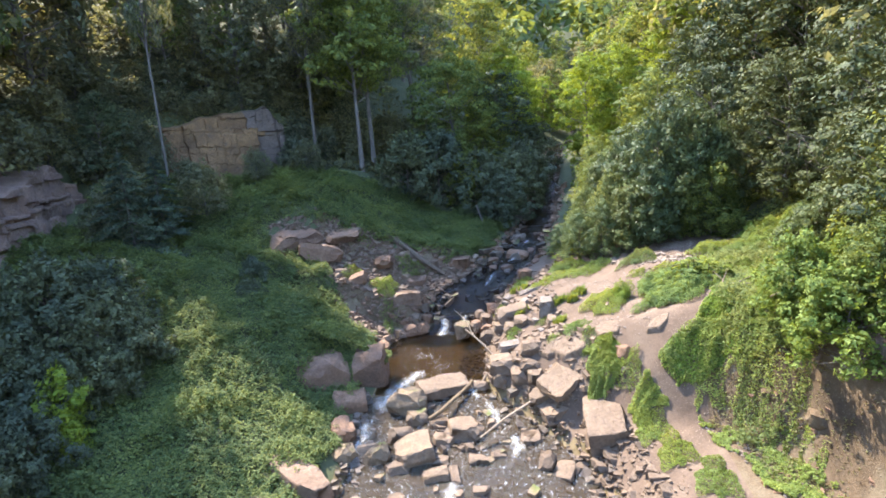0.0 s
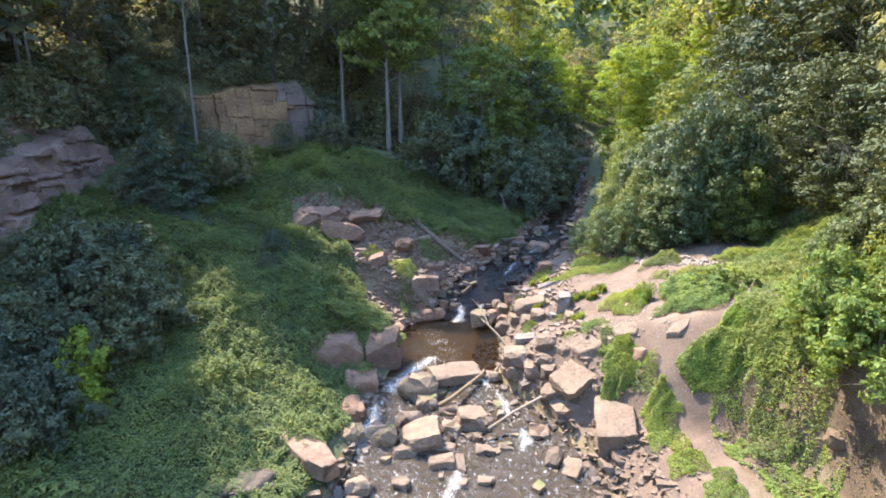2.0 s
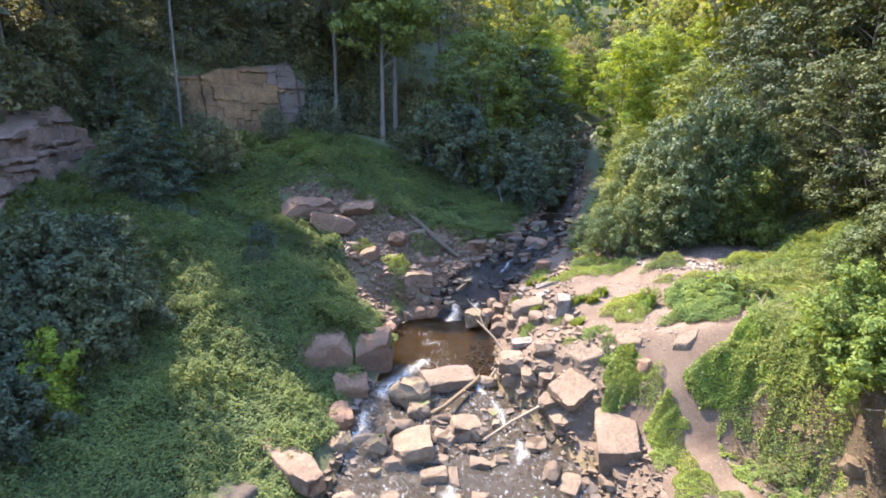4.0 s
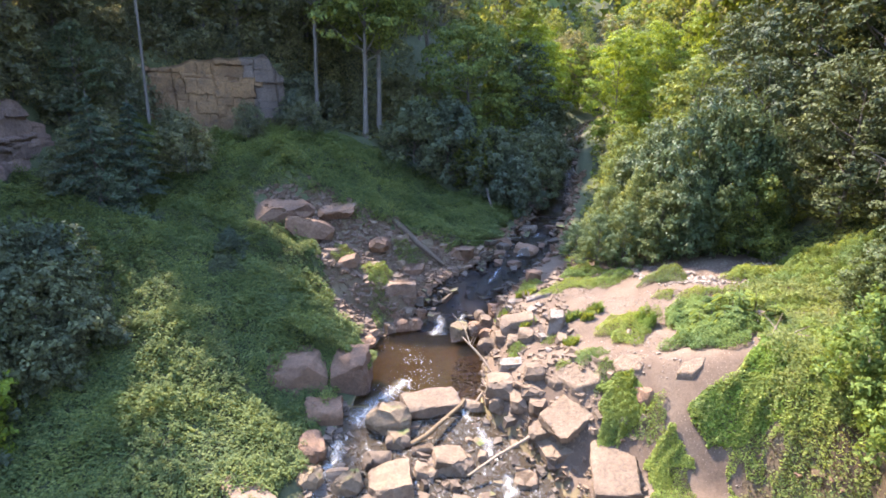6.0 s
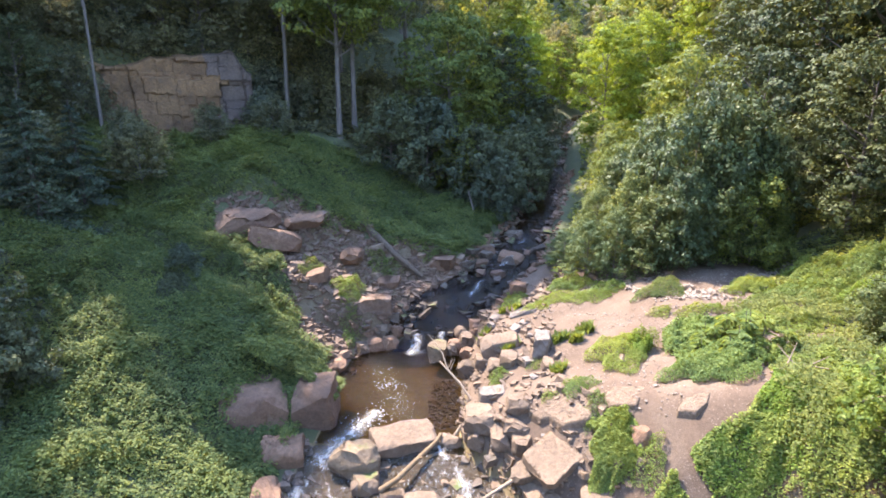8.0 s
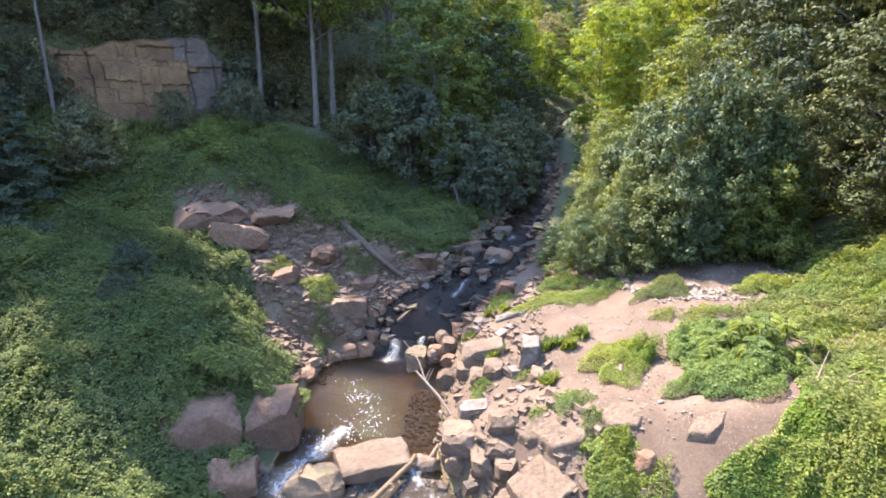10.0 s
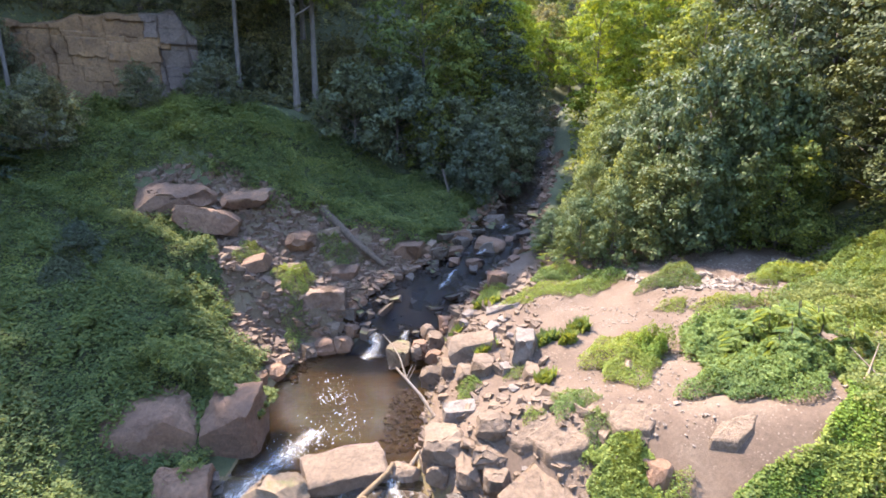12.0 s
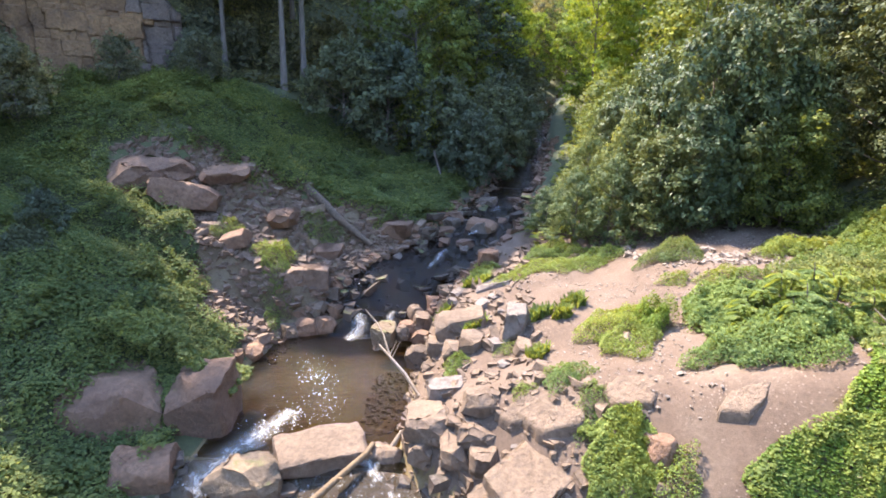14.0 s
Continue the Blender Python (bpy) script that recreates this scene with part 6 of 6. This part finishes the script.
clump(4.86, 25.04, 1.0, 0.6, 0.5, 210, HERB_LIGHT, 0.14, WEED)
clump(6.20, 24.20, 0.65, 0.5, 0.45, 211, HERB_LIGHT, 0.13, WEED)
clump(7.71, 22.31, 0.85, 0.7, 0.5, 212, HERB, 0.13, WEED)
clump(7.28, 20.68, 0.38, 0.32, 0.3, 213, HERB_LIGHT, 0.1, WEED)
clump(8.13, 20.22, 0.48, 0.38, 0.3, 214, HERB_LIGHT, 0.1, WEED)
clump(1.81, 19.35, 0.3, 0.42, 0.4, 215, HERB_LIGHT, 0.1, "weeds growing between the bank stones", 600)
clump(3.29, 17.35, 0.24, 0.25, 0.3, 216, HERB_LIGHT, 0.09, WEED)
clump(3.09, 19.49, 0.34, 0.3, 0.2, 217, HERB, 0.09, WEED)
clump(10.86, 22.02, 0.75, 0.8, 0.5, 218, HERB_LIGHT, 0.14, WEED)
clump(12.29, 20.97, 1.3, 1.1, 0.6, 219, HERB_LIGHT, 0.15, WEED)
clump(13.19, 19.58, 0.9, 0.8, 0.8, 220, LEAF_YELLOW, 0.14, "yellow-green bushy weeds by the trees")
clump(10.59, 18.96, 1.2, 0.7, 0.4, 221, HERB_LIGHT, 0.13, WEED)
clump(5.85, 13.5, 0.5, 0.65, 0.3, 222, HERB_LIGHT, 0.12, "low weeds beside the footpath")
clump(6.25, 12.3, 0.5, 0.7, 0.3, 223, HERB_LIGHT, 0.12, "low weeds beside the footpath")
clump(6.9, 11.0, 0.5, 0.7, 0.3, 224, HERB_LIGHT, 0.12, "low weeds beside the footpath")
clump(-4.7, 25.1, 0.7, 0.75, 0.75, 225, HERB_LIGHT, 0.11, "weeds growing in the scree")
clump(-4.4, 24.0, 0.5, 0.5, 0.6, 226, HERB_LIGHT, 0.1, "weeds growing in the scree")
clump(-3.6, 27.1, 0.8, 0.5, 0.6, 227, HERB, 0.11, "weeds growing in the scree")
clump(-6.6, 25.6, 0.6, 0.6, 0.6, 228, HERB, 0.12, "weeds growing in the scree")
clump(3.24, 23.39, 0.60, 0.42, 0.3, 230, HERB_LIGHT, 0.1, WEED)
clump(4.05, 23.76, 0.75, 0.49, 0.3, 231, HERB_LIGHT, 0.1, WEED)
clump(4.79, 23.31, 0.68, 0.42, 0.28, 232, HERB_LIGHT, 0.1, WEED)
clump(5.65, 23.65, 0.90, 0.56, 0.35, 233, HERB_LIGHT, 0.1, WEED)
clump(8.81, 20.14, 0.45, 0.35, 0.3, 236, HERB_LIGHT, 0.1, WEED)
clump(10.38, 20.49, 0.55, 0.4, 0.4, 237, HERB_LIGHT, 0.12, WEED)
clump(10.00, 21.64, 0.4, 0.35, 0.35, 238, HERB_LIGHT, 0.1, WEED)
clump(12.89, 22.38, 0.9, 0.7, 0.7, 234, HERB_LIGHT, 0.14, WEED)
clump(14.18, 21.56, 0.9, 0.8, 0.8, 235, HERB_LIGHT, 0.14, WEED)
clump(-10.3, 21.2, 0.7, 0.6, 0.9, 240, LEAF_HAZEL, 0.18, "dark green shrub among the herbs", 600, "shrub")
clump(2.52, 25.04, 0.5, 0.5, 0.35, 229, HERB_LIGHT, 0.11, "weeds at the upper stream edge")
for i, (x, y, rx, ry) in enumerate([(2.21, 20.76, 0.3, 0.25), (3.91, 20.25, 0.25, 0.2),
                                    (4.41, 19.95, 0.2, 0.18), (4.78, 20.49, 0.25, 0.2), (2.36, 23.89, 0.4, 0.3), (3.72, 18.77, 0.2, 0.2), (1.28, 23.10, 0.25, 0.25)]):
    grass_clump(x, y, rx, ry, 0.3, 240 + i, "tuft of green grass on the trodden earth", int(1500 * rx * ry * 3.14) + 60)


PATH_X = (5.5, 6.3, 7.0, 7.5, 8.1, 8.4, 8.7, 9.1, 10.2, 12.5)
PATH_Y = (15.6, 15.3, 15.3, 15.25, 15.7, 16.3, 17.0, 17.7, 18.3, 18.6)


def butterbur(x, y):
    rag = 0.3 * wobble(x, y, 0.9, 5)
    trail = np.interp(y, (10.9, 12.3, 13.85, 14.3, 15.1), (7.6, 7.15, 6.8, 6.4, 6.25))
    return (x + rag * 0.3 > trail) & (y < np.interp(x, PATH_X, PATH_Y) - 0.75 + 0.3 * rag) & (y > np.interp(x, (6.5, 7, 8.2, 9, 10), (14.1, 13.75, 13.45, 12.9, 11.4)) + rag) & (x < 10.2)


def sumac_bed(x, y):
    rag = 0.35 * wobble(x, y, 0.8, 12)
    return (x + rag > np.interp(y, (15.4, 16.9, 18.9, 19.5), (7.4, 6.8, 6.85, 7.6))) & (x < 9.4) & (y < 19.4 + rag) & (y > np.interp(x, PATH_X, PATH_Y) + 0.3)


def east_meadow(x, y):
    rag = 0.5 * wobble(x, y, 1.0, 12)
    path = np.interp(x, PATH_X, PATH_Y)
    return (x + rag > 8.0) & (x < 17) & (y < 20.2 + 0.35 * np.clip(x - 10, 0, 6) + rag) & (y > 11.8) & (np.abs(y - path + 0.1) > 0.5) & ((y < path) | (x + rag > 9.2))


cover("butterbur_patch", 35, 95000, (6, 11, 10.5, 17.5), lambda x, y: butterbur(x, y) & (x < 8.3 + 0.4 * wobble(x, y, 0.8, 9)), 0.34, 0.056, LEAF_YELLOW, "broad-leaved yellow-green plants on the sunny slope", (-0.2, -0.3, 1.0), 0.95, 0.0, True, 0.7)
cover("slope_weeds", 36, 110000, (6.3, 10.5, 11.5, 16.5), lambda x, y: butterbur(x, y) & (wobble(x, y, 0.7, 15) > -0.5), 0.5, 0.065, HERB_LIGHT, "fine green weeds among the broad leaves", (-0.15, -0.25, 1.0))
cover("sumac_bed_weeds", 41, 60000, (6.4, 15, 9.6, 20), sumac_bed, 0.6, 0.065, HERB_LIGHT, "dense green weeds round the sumacs", (-0.1, -0.4, 0.8), 0.75, 0.0, False, 1.1)
# Darker HERB leaves put the trees' shade on this meadow into the colour.
cover("meadow_weeds", 37, 165000, (7.6, 11.5, 17, 23.5), east_meadow, 0.55, 0.06, HERB, "tangled green weeds of the terrace, darkened for tree shade", (-0.1, -0.4, 0.8), 0.75, 0.0, False, 1.1)
cover("bank_edge_weeds", 42, 60000, (4.2, 13.6, 7.0, 16.6), lambda x, y: (x + 0.25 * wobble(x, y, 0.6, 4) > 4.3) & (((y > 14.95) & (x < 5.4)) | ((y < 14.3 + 0.1 * wobble(x, y, 0.4, 9)) & (x > 5.15))) & (x < np.interp(y, (13.85, 14.3, 15.1, 16), (6.45, 6.1, 5.9, 5.6)) + 0.15 * wobble(x, y, 0.5, 8)) & (np.abs(y - np.interp(x, EDGE_X, EDGE_Y) + 0.1) < 0.75 + 0.3 * wobble(x, y, 0.7, 2)), 0.4, 0.06, HERB_LIGHT, "green weeds hanging over the steep edge of the terrace", (-0.15, -0.25, 1.0))
cover("path_side_weeds", 43, 50000, (6.3, 10.0, 9.6, 14.4), lambda x, y: (x + 0.2 * wobble(x, y, 0.5, 8) > np.interp(y, (10.0, 11.2, 12.4, 13.8, 14.4), (8.2, 7.8, 7.45, 7.1, 6.6))) & (wobble(x, y, 0.55, 14) + 0.4 * wobble(x, y, 0.2, 3) > -0.2), 0.22, 0.05, HERB_LIGHT, "patchy low weeds on the stony slope beside the path", (-0.1, -0.2, 1.0))
rubble("grey_slope_gravel", 102, 2600, (6.8, 9.5, 9.5, 13.3), lambda x, y: (x > np.interp(y, (10.0, 11.2, 12.4, 13.8), (8.2, 7.8, 7.45, 7.1))) & (x < np.interp(y, (10.0, 11.2, 12.4, 13.3), (9.2, 8.6, 8.15, 7.75)) + 0.25 * wobble(x, y, 0.5, 5)), 0.015, 0.06, ROCK_GREY, "fine grey gravel on the slope beside the path", 0.5)
cover("boulder_top_plants", 38, 9000, (-7.0, 18.75, -3.6, 20.2), lambda x, y: (wobble(x, y, 0.5, 3) > -0.2), 0.35, 0.09, HERB, "herbs growing over the big boulders", (0, 0, 1.0), 0.7, 0.9)
cover("bank_weeds", 39, 22000, (6.2, 5, 12.5, 14), lambda x, y: (x > np.interp(y, (5, 11.5, 13.3), (9.5, 8.0, 7.3))) & (wobble(x, y, 0.9, 4) > -0.15), 0.25, 0.07, DRY, "sparse dry grass and weeds on the eroded bank")
rubble("bank_stones", 99, 600, (7.4, 5, 12.5, 14), lambda x, y: (x > 7.9) & (y < np.interp(x, (7.6, 8, 9, 10, 11.5), (13.6, 13.3, 12.2, 10.5, 6)) + 0.2), 0.04, 0.16, ROCK_RED, "broken stones in the eroded bank", 0.6)


# clods and ledges of the eroded bank
rng = np.random.default_rng(77)
for i in range(8):
    x = rng.uniform(8.4, 11.6)
    y = float(np.interp(x, (7, 8, 9, 10, 11.5), (14.2, 13.3, 12.2, 10.5, 6.0))) + rng.uniform(-0.9, 0.45)
    s = rng.uniform(0.25, 0.55)
    stone(x, y, float(land(x, y)) - 0.5 * s, s * rng.uniform(0.9, 1.5), s * 0.8, s * rng.uniform(0.5, 0.7), rng.uniform(-30, 30) - 40, 500 + i, BANK, "round", "brown crumbling clod of the eroded bank", (rng.uniform(-15, 15), rng.uniform(-15, 15)))
